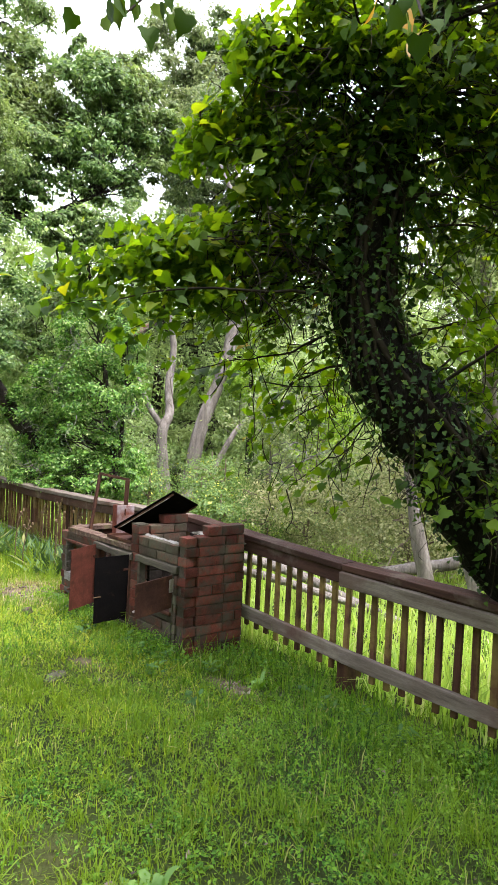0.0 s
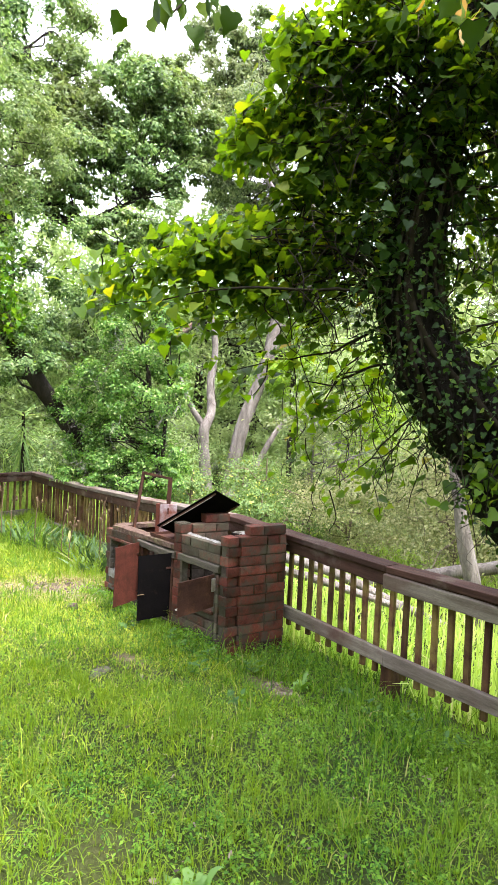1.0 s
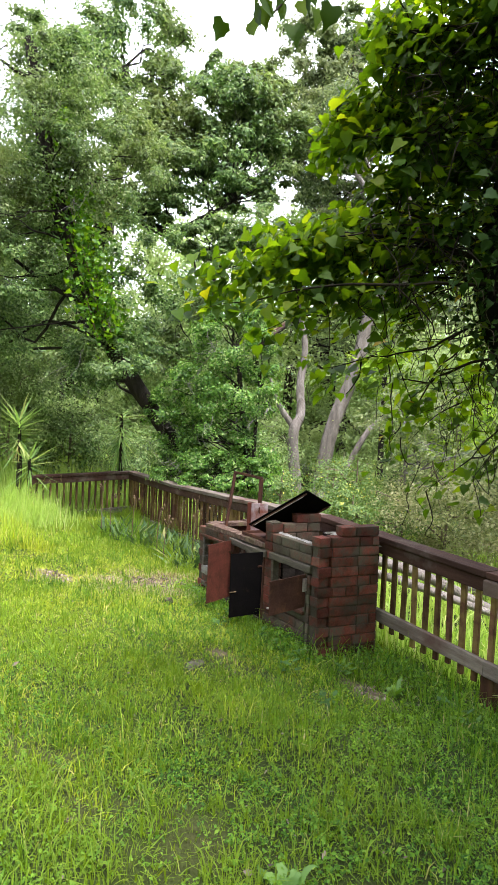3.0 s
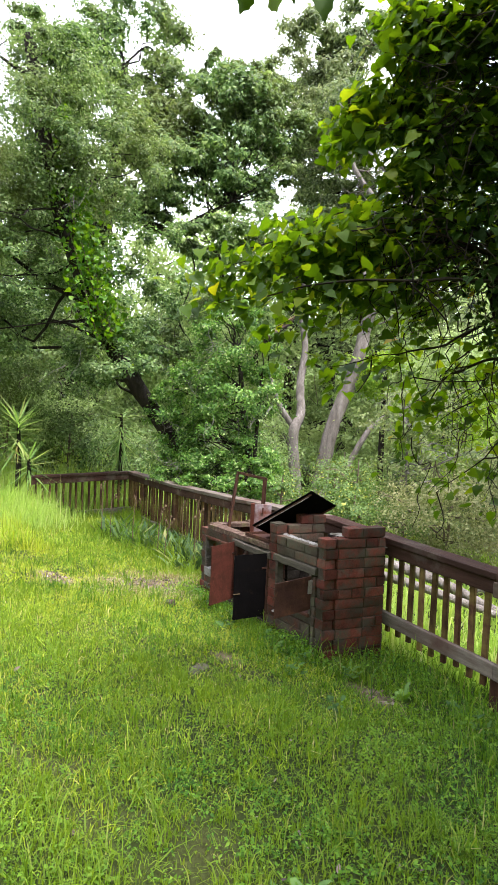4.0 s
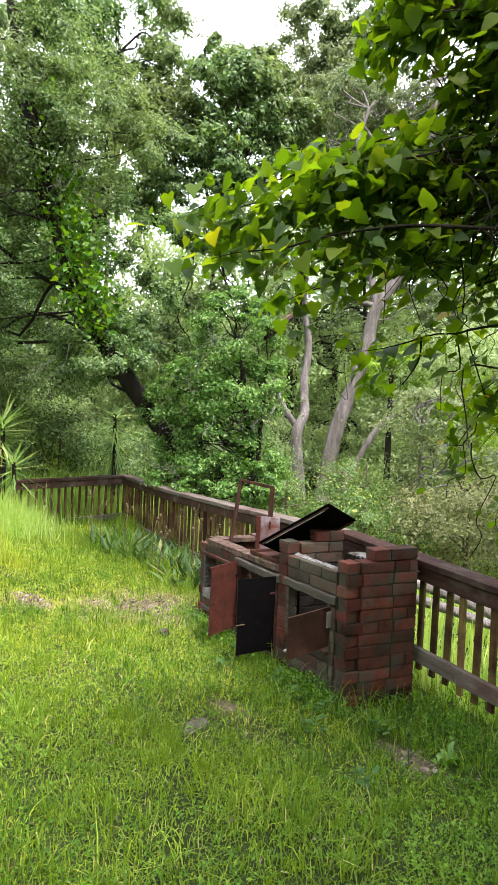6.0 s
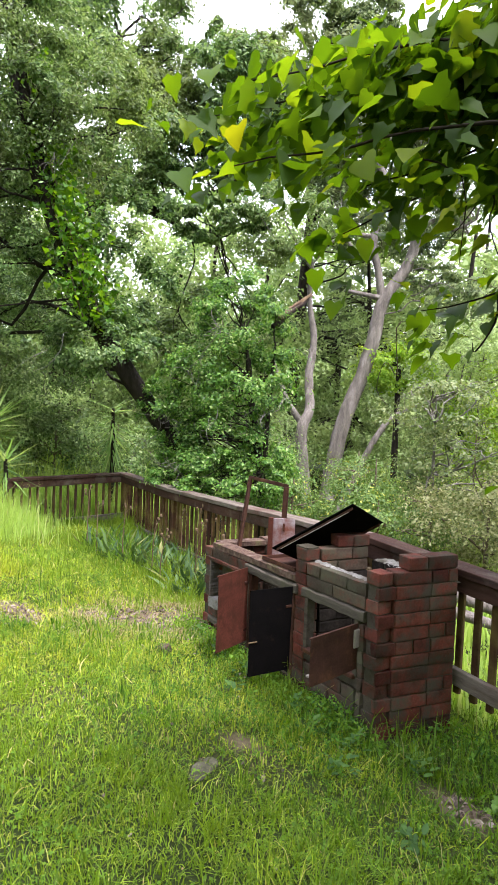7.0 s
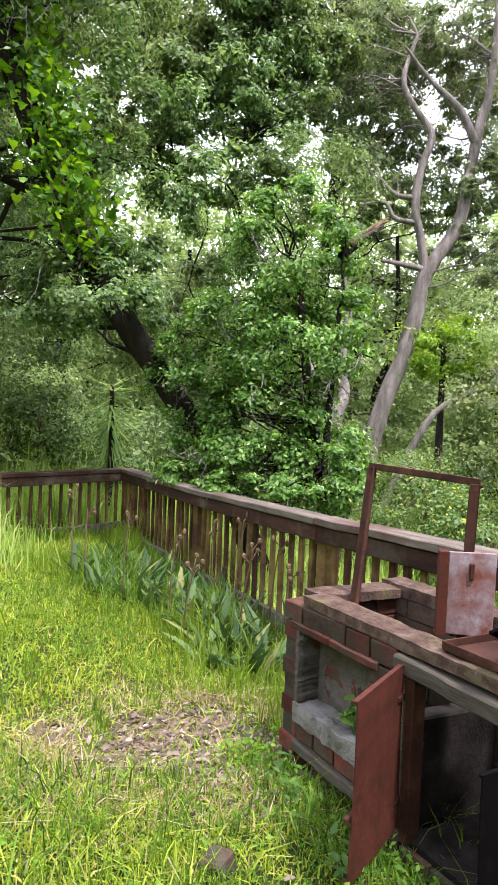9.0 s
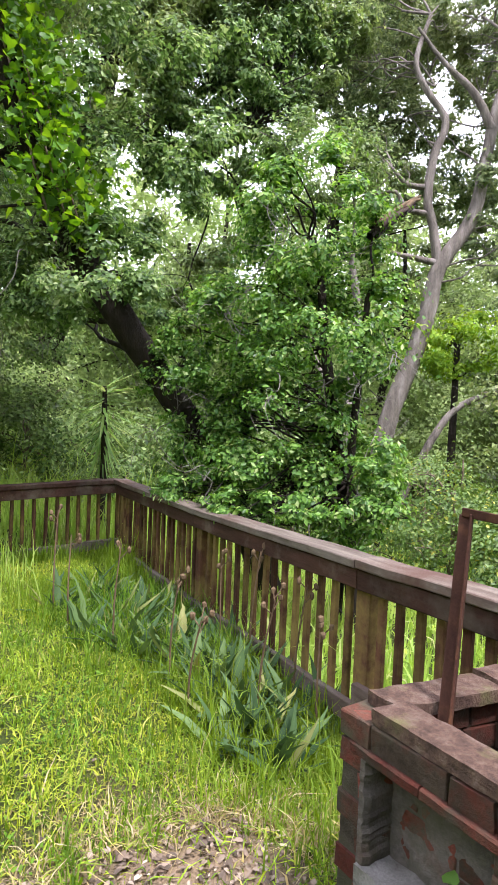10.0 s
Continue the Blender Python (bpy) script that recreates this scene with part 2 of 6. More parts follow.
LITTER = foliage("dead_leaf", [(0.0, (0.052, 0.038, 0.024)), (0.5, (0.144, 0.105, 0.070)), (0.9, (0.254, 0.201, 0.144)), (1.0, (0.367, 0.321, 0.232))], 0.1, 0.8)


def ground_height(x, y):
    """The yard falls towards the creek behind the fence and rises beyond its far end."""
    yy = np.minimum(np.asarray(y, float), 40)
    fall = -0.1157 * np.where(yy < 3.4, np.maximum(yy, -6), 3.4 + 4.2 * (1 - np.exp(-(np.maximum(yy, 3.4) - 3.4) / 3.0)))
    xx = np.asarray(x, float)
    rise = 0.17 * np.clip(-9.3 - xx, 0, 6) * np.clip((5.5 - yy) / 4.0, 0, 1)
    return fall + 0.0042 * np.clip(xx, -30, 30) + rise + 0.012 * np.sin(2.1 * xx + 0.6) * np.cos(1.7 * yy) + 0.006 * np.sin(5.3 * xx - 3.1 * yy)


def gh(x, y):
    return float(ground_height(x, y))


PATCHES = [(-4.98, 2.0, 0.36, 0.44), (-5.22, 1.50, 0.10, 0.12), (-5.20, 1.00, 0.24, 0.18), (-2.70, 1.74, 0.13, 0.06), (-2.62, 2.32, 0.12, 0.06), (-3.30, 1.66, 0.10, 0.05)]


def bare(x, y):
    """0 on full grass, 1 on bare earth."""
    d = np.full(np.shape(x), 9.0)
    for cx, cy, rx, ry in PATCHES:
        d = np.minimum(d, ((x - cx) / rx) ** 2 + ((y - cy) / ry) ** 2 + 0.35 * np.sin(9 * x + 4 * y) + 0.30 * np.sin(17 * y - 6 * x) + 0.25 * np.sin(31 * x + 23 * y) * np.sin(27 * x - 35 * y))
    return np.clip(1.35 - d, 0, 1)


# ---- mesh helpers ----
def part(name, data, material, parent=None, label="", at=None):
    """One mesh object, from a bmesh or a mesh, under a thing or a part."""
    if isinstance(data, bmesh.types.BMesh):
        me = bpy.data.meshes.new(name)
        data.to_mesh(me)
        data.free()
    else:
        me = data
    if material and not me.materials:
        me.materials.append(material)
    ob = new(name, me)
    if parent:
        ob.parent = parent
    if at is not None:
        ob.matrix_basis = at
    if label:
        ob["label"] = label
    return ob


def thing(name, label, category, at=None, group="", kind=""):
    ob = new(name)
    ob.empty_display_size = 0.1
    if at is not None:
        ob.matrix_basis = at
    return tagged(ob, label, category, group, kind)


def soup(name, verts, faces, smooth=False):
    """A mesh from arrays of corners and of faces that all have as many corners."""
    me = bpy.data.meshes.new(name)
    verts = np.ascontiguousarray(verts, np.float32)
    faces = np.ascontiguousarray(faces, np.int32)
    k = faces.shape[1]
    me.vertices.add(len(verts))
    me.vertices.foreach_set("co", verts.ravel())
    me.loops.add(faces.size)
    me.loops.foreach_set("vertex_index", faces.ravel())
    me.polygons.add(len(faces))
    me.polygons.foreach_set("loop_start", np.arange(0, faces.size, k, dtype=np.int32))
    me.polygons.foreach_set("loop_total", np.full(len(faces), k, np.int32))
    if smooth:
        me.polygons.foreach_set("use_smooth", np.ones(len(faces), bool))
    me.update(calc_edges=True)
    return me


def box_into(bm, lo, hi, bevel=0.0, wobble=0.0, seed=0):
    r = random.Random(seed)
    made = bmesh.ops.create_cube(bm, size=1.0)["verts"]
    for v in made:
        v.co = Vector([lo[i] + (v.co[i] + 0.5) * (hi[i] - lo[i]) + r.uniform(-wobble, wobble) for i in range(3)])
    if bevel:
        edges = list({e for v in made for e in v.link_edges})
        bmesh.ops.bevel(bm, geom=edges, offset=bevel, segments=1, affect="EDGES", clamp_overlap=True)


def box(lo, hi, bevel=0.004, wobble=0.0, seed=0):
    bm = bmesh.new()
    box_into(bm, lo, hi, bevel, wobble, seed)
    return bm


def worn_board(lo, hi, cuts=10, wobble=0.004, bevel=0.004, seed=0):
    """A long board along x with slightly uneven edges."""
    r = random.Random(seed)
    bm = bmesh.new()
    rings = []
    for i in range(cuts + 1):
        x = lo[0] + (hi[0] - lo[0]) * i / cuts
        dy, dz = r.uniform(-wobble, wobble), r.uniform(-wobble, wobble)
        b = bevel
        ring = [(lo[1] + b, lo[2]), (hi[1] - b, lo[2]), (hi[1], lo[2] + b), (hi[1], hi[2] - b), (hi[1] - b, hi[2]), (lo[1] + b, hi[2]), (lo[1], hi[2] - b), (lo[1], lo[2] + b)]
        rings.append([bm.verts.new((x, y + dy + r.uniform(-1, 1) * wobble * 0.3, z + dz + r.uniform(-1, 1) * wobble * 0.3)) for y, z in ring])
    for a, c in zip(rings, rings[1:]):
        for i in range(8):
            bm.faces.new((a[i], a[(i + 1) % 8], c[(i + 1) % 8], c[i]))
    bm.faces.new(rings[0][::-1])
    bm.faces.new(rings[-1])
    bmesh.ops.recalc_face_normals(bm, faces=bm.faces)
    return bm


def smooth_path(points, steps=6):
    """A rounded line through points (Catmull-Rom); each point may carry a radius as its fourth number."""
    p = np.array(points, float)
    q = np.vstack([2 * p[0] - p[1], p, 2 * p[-1] - p[-2]])
    out = []
    for i in range(1, len(q) - 2):
        for s in np.linspace(0, 1, steps, endpoint=False):
            a, b, c, d = q[i - 1], q[i], q[i + 1], q[i + 2]
            out.append(0.5 * (2 * b + (c - a) * s + (2 * a - 5 * b + 4 * c - d) * s * s + (3 * b - a - 3 * c + d) * s ** 3))
    out.append(p[-1])
    return np.array(out)


def tube(path, sides=8, rough=0.0, seed=0):
    """Corners and four-sided faces of a tapered round limb along rows of x, y, z, radius."""
    r = np.random.default_rng(seed)
    p, rad = path[:, :3], path[:, 3]
    tan = np.gradient(p, axis=0)
    tan /= np.linalg.norm(tan, axis=1)[:, None] + 1e-9
    ref = np.array([0.31, 0.87, 0.38])
    a = np.cross(tan, ref)
    a /= np.linalg.norm(a, axis=1)[:, None] + 1e-9
    b = np.cross(tan, a)
    ang = np.linspace(0, 2 * np.pi, sides, endpoint=False)
    lump = 1 + rough * r.normal(size=(len(p), sides))
    ring = p[:, None] + (rad[:, None] * lump)[..., None] * (np.cos(ang)[None, :, None] * a[:, None] + np.sin(ang)[None, :, None] * b[:, None])
    i = np.arange(len(p) - 1)[:, None] * sides
    j = np.arange(sides)[None]
    k = (j + 1) % sides
    f = np.stack([i + j, i + k, i + sides + k, i + sides + j], -1).reshape(-1, 4)
    return ring.reshape(-1, 3), f


def merge(pieces):
    vs, fs, n = [], [], 0
    for v, f in pieces:
        vs.append(v)
        fs.append(f + n)
        n += len(v)
    return np.vstack(vs), np.vstack(fs)


# leaf outlines, along y from the stem, x across, z up; fans of triangles
def leaf_shape(outline, fold=0.12, droop=0.12):
    """A leaf from its half outline (x, y), folded along the middle."""
    right = [(x, y) for x, y in outline]
    ring = [(0, 0)] + right + [(0, 1)] + [(-x, y) for x, y in right[::-1]]
    v = [(0, 0.42, -0.02)] + [(x, y, abs(x) * fold - droop * y * y) for x, y in ring]
    n = len(ring)
    return np.array(v), np.array([(0, 1 + i, 1 + (i + 1) % n) for i in range(n)])


LEAF_HEART = leaf_shape([(0.24, -0.14), (0.47, 0.02), (0.50, 0.26), (0.38, 0.46), (0.27, 0.68)], 0.16, 0.30)
LEAF_IVY = leaf_shape([(0.26, -0.12), (0.52, 0.10), (0.40, 0.30), (0.40, 0.48), (0.16, 0.68)], 0.25, 0.22)
LEAF_LOBED = leaf_shape([(0.36, -0.10), (0.50, 0.20), (0.30, 0.60)], 0.25, 0.22)
LEAF_OVAL = leaf_shape([(0.22, 0.25), (0.20, 0.65)], 0.3, 0.15)
LEAF_TRI = (np.array([(-0.26, 0.15, 0.05), (0.26, 0.3, 0.05), (0.0, 1.0, -0.08)]), np.array([(0, 1, 2)]))
LEAF_SMALL = (np.array([(0, 0, 0), (0.28, 0.5, 0.07), (0, 1, -0.08), (-0.28, 0.5, 0.07)]), np.array([(0, 1, 2), (0, 2, 3)]))


def scatter_leaves(centres, size, shape, up=0.6, spread=0.35, hang=0.0, gen=None, out=None):
    """Corners and triangles of one leaf at each centre, turned at random, facing up by a share, and outwards where a direction is given."""
    g = gen or rng
    n = len(centres)
    v, f = shape
    normal = g.normal(size=(n, 3)) * 0.7
    normal[:, 2] = np.abs(normal[:, 2]) + up
    if out is not None:
        normal = normal * 0.75 + out * 1.1
    normal /= np.linalg.norm(normal, axis=1)[:, None]
    d = g.normal(size=(n, 3))
    d[:, 2] -= hang
    d -= normal * (d * normal).sum(1)[:, None]
    d /= np.linalg.norm(d, axis=1)[:, None]
    s = np.cross(d, normal)
    k = size * np.exp(np.clip(g.normal(size=n), -2.0, 1.2) * spread)
    corners = centres[:, None] + k[:, None, None] * (v[None, :, 0:1] * s[:, None] + (v[None, :, 1:2] - 0.3) * d[:, None] + v[None, :, 2:3] * normal[:, None])
    faces = (np.arange(n)[:, None, None] * len(v) + f[None]).reshape(-1, 3)
    return corners.reshape(-1, 3), faces


def clump_points(centre, radii, n, lumps, gen, lump=0.28, shell=0.55):
    """Points in uneven lumps through an ellipsoid, denser towards its outside."""
    u = gen.normal(size=(lumps, 3))
    u /= np.linalg.norm(u, axis=1)[:, None]
    r = gen.uniform(shell ** 3, 1, lumps) ** (1 / 3)
    mid = u * r[:, None]
    w = gen.uniform(0.4, 1.6, lumps)
    pick = gen.choice(lumps, n, p=w / w.sum())
    off = gen.normal(size=(n, 3)) * lump * gen.uniform(0.5, 1.15, lumps)[pick][:, None]
    off[:, 2] *= 0.62
    inner = np.array(centre) + (mid[pick] * 0.93 + off * 0.45) * np.array(radii)
    face = off + mid[pick] * lump * 0.6
    face /= np.linalg.norm(face, axis=1)[:, None] + 1e-9
    return np.array(centre) + (mid[pick] + off) * np.array(radii), inner, face


def limb_pieces(start, end, radius, gen, bend=0.12, steps=5, sides=6, tip=0.25):
    a, b = np.array(start, float), np.array(end, float)
    n = np.linalg.norm(b - a)
    k = np.linspace(0, 1, steps)[:, None]
    p = a + (b - a) * k + gen.normal(size=(steps, 3)) * bend * n * (k * (1.15 - k)) * 1.6
    path = smooth_path(np.hstack([p, radius * (1 - (1 - tip) * k)]), 3)
    return tube(path, sides, 0.05, int(gen.integers(1e6))), p


def tree(name, label, category, trunks, crowns, leaf_material, bark, leaf_size, shape=LEAF_SMALL, seed=1, limbs=5, up=0.35, twigs=True, hang=0.0, group="", lump=0.28, shell=0.55, core=0.16, bare_twigs=0):
    """Trunk paths (rows x, y, z, radius), crowns (centre, radii, leaves, lumps) and limbs that join them."""
    g = np.random.default_rng(seed)
    base = trunks[0][0]
    root = thing(name, label, category, Matrix.Translation(base[:3]), group)
    o = np.array(base[:3])
    paths = [smooth_path(t, 6) for t in trunks]
    for path in paths:
        path = path.copy()
        path[:, :3] -= o
        v, f = tube(path, 12, 0.05, seed)
        part("trunk", soup("trunk", v, f, True), bark, root)
    leaves, depths, faces = [], [], []
    for centre, radii, n, lumps in crowns:
        c, deep, face = clump_points(centre, radii, n, lumps, g, lump, shell)
        leaves.append(c)
        depths.append(deep)
        faces.append(face)
        if twigs:
            nodes = np.vstack([p[len(p) // 3:, :3] for p in paths])
            mids = c[g.choice(n, limbs)]
            size = max(0.006, 0.013 * np.mean(radii))
            for mid in mids:
                reach = np.min(np.linalg.norm(nodes[:, :2] - mid[:2], axis=1))
                start = nodes[np.argmin(np.linalg.norm(nodes - mid + np.array((0, 0, 0.6 * reach)), axis=1) + g.uniform(0, 0.35, len(nodes)))]
                piece, line = limb_pieces(start, mid, size * 1.7, g)
                limb = [piece]
                for twig in range(3):
                    s = line[g.integers(2, len(line))]
                    near = c[np.argsort(np.linalg.norm(c - s, axis=1))[: max(8, n // 12)]]
                    limb.append(limb_pieces(s, near[g.integers(len(near))], size * 0.6, g, 0.2, 4, 4)[0])
                v, f = merge(limb)
                part("limb", soup("limb", v - o, f, True), bark, root)
    every = np.vstack(leaves)
    for k in range(bare_twigs):
        s = every[g.integers(len(every))]
        e = s + g.normal(size=3) * 0.28 + np.array((0, 0, -0.12))
        twig = [limb_pieces(s - o, e - o, 0.0045, g, 0.22, 5, 4)[0]] + [limb_pieces((s + e) / 2 - o, e - o + g.normal(size=3) * 0.14, 0.003, g, 0.25, 4, 4)[0] for q in range(3)]
        v, f = merge(twig)
        part("bare_twig", soup("bare_twig", v, f, True), TWIG_PALE, root)
    outer = scatter_leaves(every - o, leaf_size, shape, up, 0.3, hang, g, np.vstack(faces))
    inner = np.vstack(depths)[g.choice(len(every), max(1, int(len(every) * core)))]
    inside = scatter_leaves(inner - o, leaf_size * 1.5, shape, 0.3, 0.2, hang, g)
    v, f = merge([outer, inside])
    part("crown", soup("crown", v, f), leaf_material, root)
    return root


# ---- ground ----
def build_ground():
    m, n, l, b = node_material("grassy_earth", 0.95)
    a = noise_node(n, l, 0.9, 6, 0.6)
    r = ramp_node(n, [(0.35, (0.030, 0.044, 0.010)), (0.55, (0.052, 0.072, 0.014)), (0.7, (0.085, 0.080, 0.030))])
    l.new(a.outputs["Fac"], r.inputs[0])
    f = noise_node(n, l, 45, 6, 0.7)
    fr = ramp_node(n, [(0.3, (0.35, 0.35, 0.35)), (0.7, (1.2, 1.2, 1.2))])
    l.new(f.outputs["Fac"], fr.inputs[0])
    grassy = mix_node(n, l, r.outputs[0], fr.outputs[0], 0.9, "MULTIPLY")
    e = ramp_node(n, [(0.3, (0.115, 0.085, 0.050)), (0.6, (0.25, 0.185, 0.115))])
    l.new(f.outputs["Fac"], e.inputs[0])
    mask = n.new("ShaderNodeAttribute")
    mask.attribute_name = "bare_earth"
    l.new(mix_node(n, l, grassy, e.outputs[0], mask.outputs["Fac"]), b.inputs["Base Color"])
    bump_node(n, l, b, f.outputs["Fac"], 0.8, 0.03)
    xs = np.concatenate([-np.geomspace(400, 14, 26)[:-1], np.linspace(-14, 3, 131), np.geomspace(3, 400, 26)[1:]])
    ys = np.concatenate([-np.geomspace(400, 3, 26)[:-1], np.linspace(-3, 7, 84), np.geomspace(7, 400, 26)[1:]])
    gx, gy = np.meshgrid(xs, ys, indexing="ij")
    v = np.stack([gx, gy, ground_height(gx, gy)], -1).reshape(-1, 3)
    ny = len(ys)
    i, j = np.meshgrid(np.arange(len(xs) - 1), np.arange(ny - 1), indexing="ij")
    q = (i * ny + j).ravel()
    me = soup("ground", v, np.stack([q, q + ny, q + ny + 1, q + 1], -1), True)
    layer = me.attributes.new("bare_earth", "FLOAT", "POINT")
    layer.data.foreach_set("value", bare(v[:, 0], v[:, 1]).astype(np.float32))
    tagged(part("ground", me, m), "sloping yard of rough green grass with patches of bare earth", "ground", kind="structure")


def grass_blades(name, label, x, y, height, width, material, gen, lean=0.45):
    """Bent, tapered blades at the given places, three triangles each."""
    n = len(x)
    swell = np.sin(3.1 * x + 1.7 * np.sin(2.3 * y)) * np.sin(3.7 * y + 1.3 * np.sin(2.9 * x)) + 0.6 * np.sin(9.7 * x - 4.1 * y) * np.sin(11.3 * y + 5.3 * x)
    h = 0.75 * height * np.exp(gen.normal(size=n) * 0.38 + 0.28 * swell)
    a = gen.uniform(0, 2 * np.pi, n)
    d = np.stack([np.cos(a), np.sin(a), np.zeros(n)], 1)
    b = a + gen.normal(size=n) * 1.2
    s = np.stack([-np.sin(b), np.cos(b), np.zeros(n)], 1)
    base = np.stack([x, y, ground_height(x, y) - 0.01], 1)
    w = (width * gen.uniform(0.6, 1.4, n))[:, None]
    t = (np.abs(gen.normal(size=n)) * lean)[:, None] * h[:, None]
    up = np.array([0, 0, 1.0]) * h[:, None]
    v = np.stack([base - s * w, base + s * w, base + up * 0.6 + d * t * 0.35 - s * w * 0.8, base + up * 0.6 + d * t * 0.35 + s * w * 0.8, base + up * (1 - 0.3 * np.minimum(1, t / h[:, None])) + d * t], 1)
    f = np.array([(0, 1, 3), (0, 3, 2), (2, 3, 4)])
    faces = (np.arange(n)[:, None, None] * 5 + f[None]).reshape(-1, 3)
    ob = part(name, soup(name, v.reshape(-1, 3), faces), material)
    return tagged(ob, label, "grass", kind="stuff")


def sow(gen, n, x0, x1, y0, y1, keep=0.12, lumpy=1.0):
    """Random places, thinned on bare earth and gathered in tufts."""
    x, y = gen.uniform(x0, x1, n), gen.uniform(y0, y1, n)
    t = 0.5 + 0.25 * np.sin(7.1 * x + 2.3 * np.sin(5.1 * y)) + 0.25 * np.sin(8.3 * y + 2.0 * np.sin(4.3 * x))
    ok = (gen.uniform(size=n) > (1 - keep) * bare(x, y)) & (gen.uniform(size=n) < 1 - 0.70 * lumpy * (1 - t))
    inside = (x > -4.86) & (x < -3.05) & (y > 2.2 + 0.068 * (x + 4.77)) & (y < 2.75)
    return x[ok & ~inside], y[ok & ~inside]


def tufts(gen, n, x0, x1, y0, y1, each, spread):
    """Places gathered into tufts."""
    cx, cy = gen.uniform(x0, x1, n), gen.uniform(y0, y1, n)
    x = np.repeat(cx, each) + gen.normal(size=n * each) * spread
    y = np.repeat(cy, each) + gen.normal(size=n * each) * spread
    ok = bare(x, y) < 0.4
    return x[ok], y[ok]


def build_grass():
    g = np.random.default_rng(5)
    lawn = "short mixed green lawn grass, yellowing in places"
    x, y = sow(g, 88000, -5.0, 0.6, -0.4, 3.0, 0.12, 0.6)
    grass_blades("lawn_grass", lawn, x, y, 0.050, 0.0024, GRASS, g, 1.1)
    x, y = tufts(g, 1500, -5.0, 0.3, 0.0, 2.9, 22, 0.022)
    grass_blades("grass_tufts", "tufts of longer green grass in the lawn", x, y, 0.085, 0.0022, GRASS, g, 0.8)
    # brighter blades paint the sunlit lawn, thinning towards the shaded start of the path
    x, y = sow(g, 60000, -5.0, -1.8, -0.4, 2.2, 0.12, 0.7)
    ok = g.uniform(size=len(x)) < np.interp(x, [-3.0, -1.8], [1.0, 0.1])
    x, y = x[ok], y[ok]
    grass_blades("lawn_grass", lawn, x, y, 0.045, 0.0020, GRASS_SUNLIT_DRY, g, 1.0)
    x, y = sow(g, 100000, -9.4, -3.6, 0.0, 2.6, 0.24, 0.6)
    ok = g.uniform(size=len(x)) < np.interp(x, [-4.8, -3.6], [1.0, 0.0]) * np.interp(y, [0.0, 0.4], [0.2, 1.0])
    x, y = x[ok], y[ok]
    grass_blades("lawn_grass", "yellow-green lawn grass, coloured brighter as sunlit", x, y, 0.044, 0.0032, GRASS_SUNLIT_DRY, g, 1.3)
    x, y = sow(g, 22000, -9.4, -5.0, 1.6, 3.1)
    grass_blades("lawn_grass", lawn, x, y, 0.07, 0.003, GRASS, g, 0.8)
    x, y = tufts(g, 500, -8.5, -4.6, 0.4, 2.5, 16, 0.035)
    grass_blades("grass_tufts", "tufts of longer green grass in the lawn", x, y, 0.11, 0.003, GRASS, g, 0.7)
    a, d = g.uniform(0, 6.28, 7000), 0.85 + np.abs(g.normal(size=7000)) * 0.40
    x, y = -5.02 + 0.36 * d * np.cos(a), 1.92 + 0.50 * d * np.sin(a)
    ok = (y < 2.15 + 0.068 * (x + 4.77)) | (x < -4.92)
    grass_blades("dry_grass", "yellowed dry grass round the bare patch", x[ok], y[ok], 0.05, 0.0022, STRAW, g, 1.6)
    x = g.uniform(-5.6, -0.2, 7000)
    y = 2.75 + 0.25 * g.normal(size=7000)
    grass_blades("tall_grass", "taller grass along the foot of the fence", x, y, 0.13, 0.003, GRASS, g, 0.7)
    x = g.uniform(-4.9, -2.9, 5000)
    y = 2.2 + 0.068 * (x + 4.77) - np.abs(g.normal(size=5000)) * 0.12 - 0.02
    ok = g.uniform(size=5000) < np.interp(x, [-4.9, -3.6, -3.3, -2.9], [0.7, 0.7, 0.15, 0.1])
    grass_blades("tall_grass", "taller grass at the foot of the barbecue", x[ok], y[ok], 0.085, 0.0022, GRASS, g, 0.9)
    x, y = g.uniform(-9.6, 0.6, 28000), 3.05 + 5 * g.uniform(size=28000) ** 1.4
    grass_blades("meadow_grass", "long bright grass beyond the fence", x, y, 0.20, 0.008, MEADOW, g, 0.5)
    x, y = g.uniform(-14, -9.4, 26000), g.uniform(-2.5, 4.5, 26000)
    grass_blades("meadow_grass", "tall pale green grass beyond the end of the yard", x, y, 0.42, 0.007, MEADOW, g, 0.45)
    x, y = g.normal(-8.7, 0.5, 9000), g.normal(1.05, 0.35, 9000)
    grass_blades("tall_grass", "tall seeding grass at the end of the yard", x, y, 0.30, 0.004, MEADOW, g, 0.45)
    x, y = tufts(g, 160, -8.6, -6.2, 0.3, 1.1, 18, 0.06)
    grass_blades("tall_grass", "tall seeding grass at the end of the yard", x, y, 0.22, 0.003, GRASS_SUNLIT_DRY, g, 0.6)
    x = g.uniform(-8.2, -5.4, 9000)
    y = 2.3 + 0.17 * (x + 7.9) + g.normal(size=9000) * 0.24
    grass_blades("tall_grass", "taller grass among the agaves", x, y, 0.15, 0.003, GRASS, g, 0.7)
    x = g.uniform(-9.2, -5.2, 8000)
    y = np.interp(x, [-9.3, -5.75], [2.97, 2.93]) - 0.05 - np.abs(g.normal(size=8000)) * 0.09
    grass_blades("tall_grass", "taller grass along the foot of the fence", x, y, 0.17, 0.0035, GRASS, g, 0.6)
    x = -9.29 + 0.32 * g.uniform(size=1800) + 0.08
    y = 2.97 - 1.61 * (x + 9.21) / 0.32
    grass_blades("tall_grass", "taller grass along the foot of the fence", x + np.abs(g.normal(size=1800)) * 0.08, y, 0.13, 0.0035, GRASS, g, 0.5)
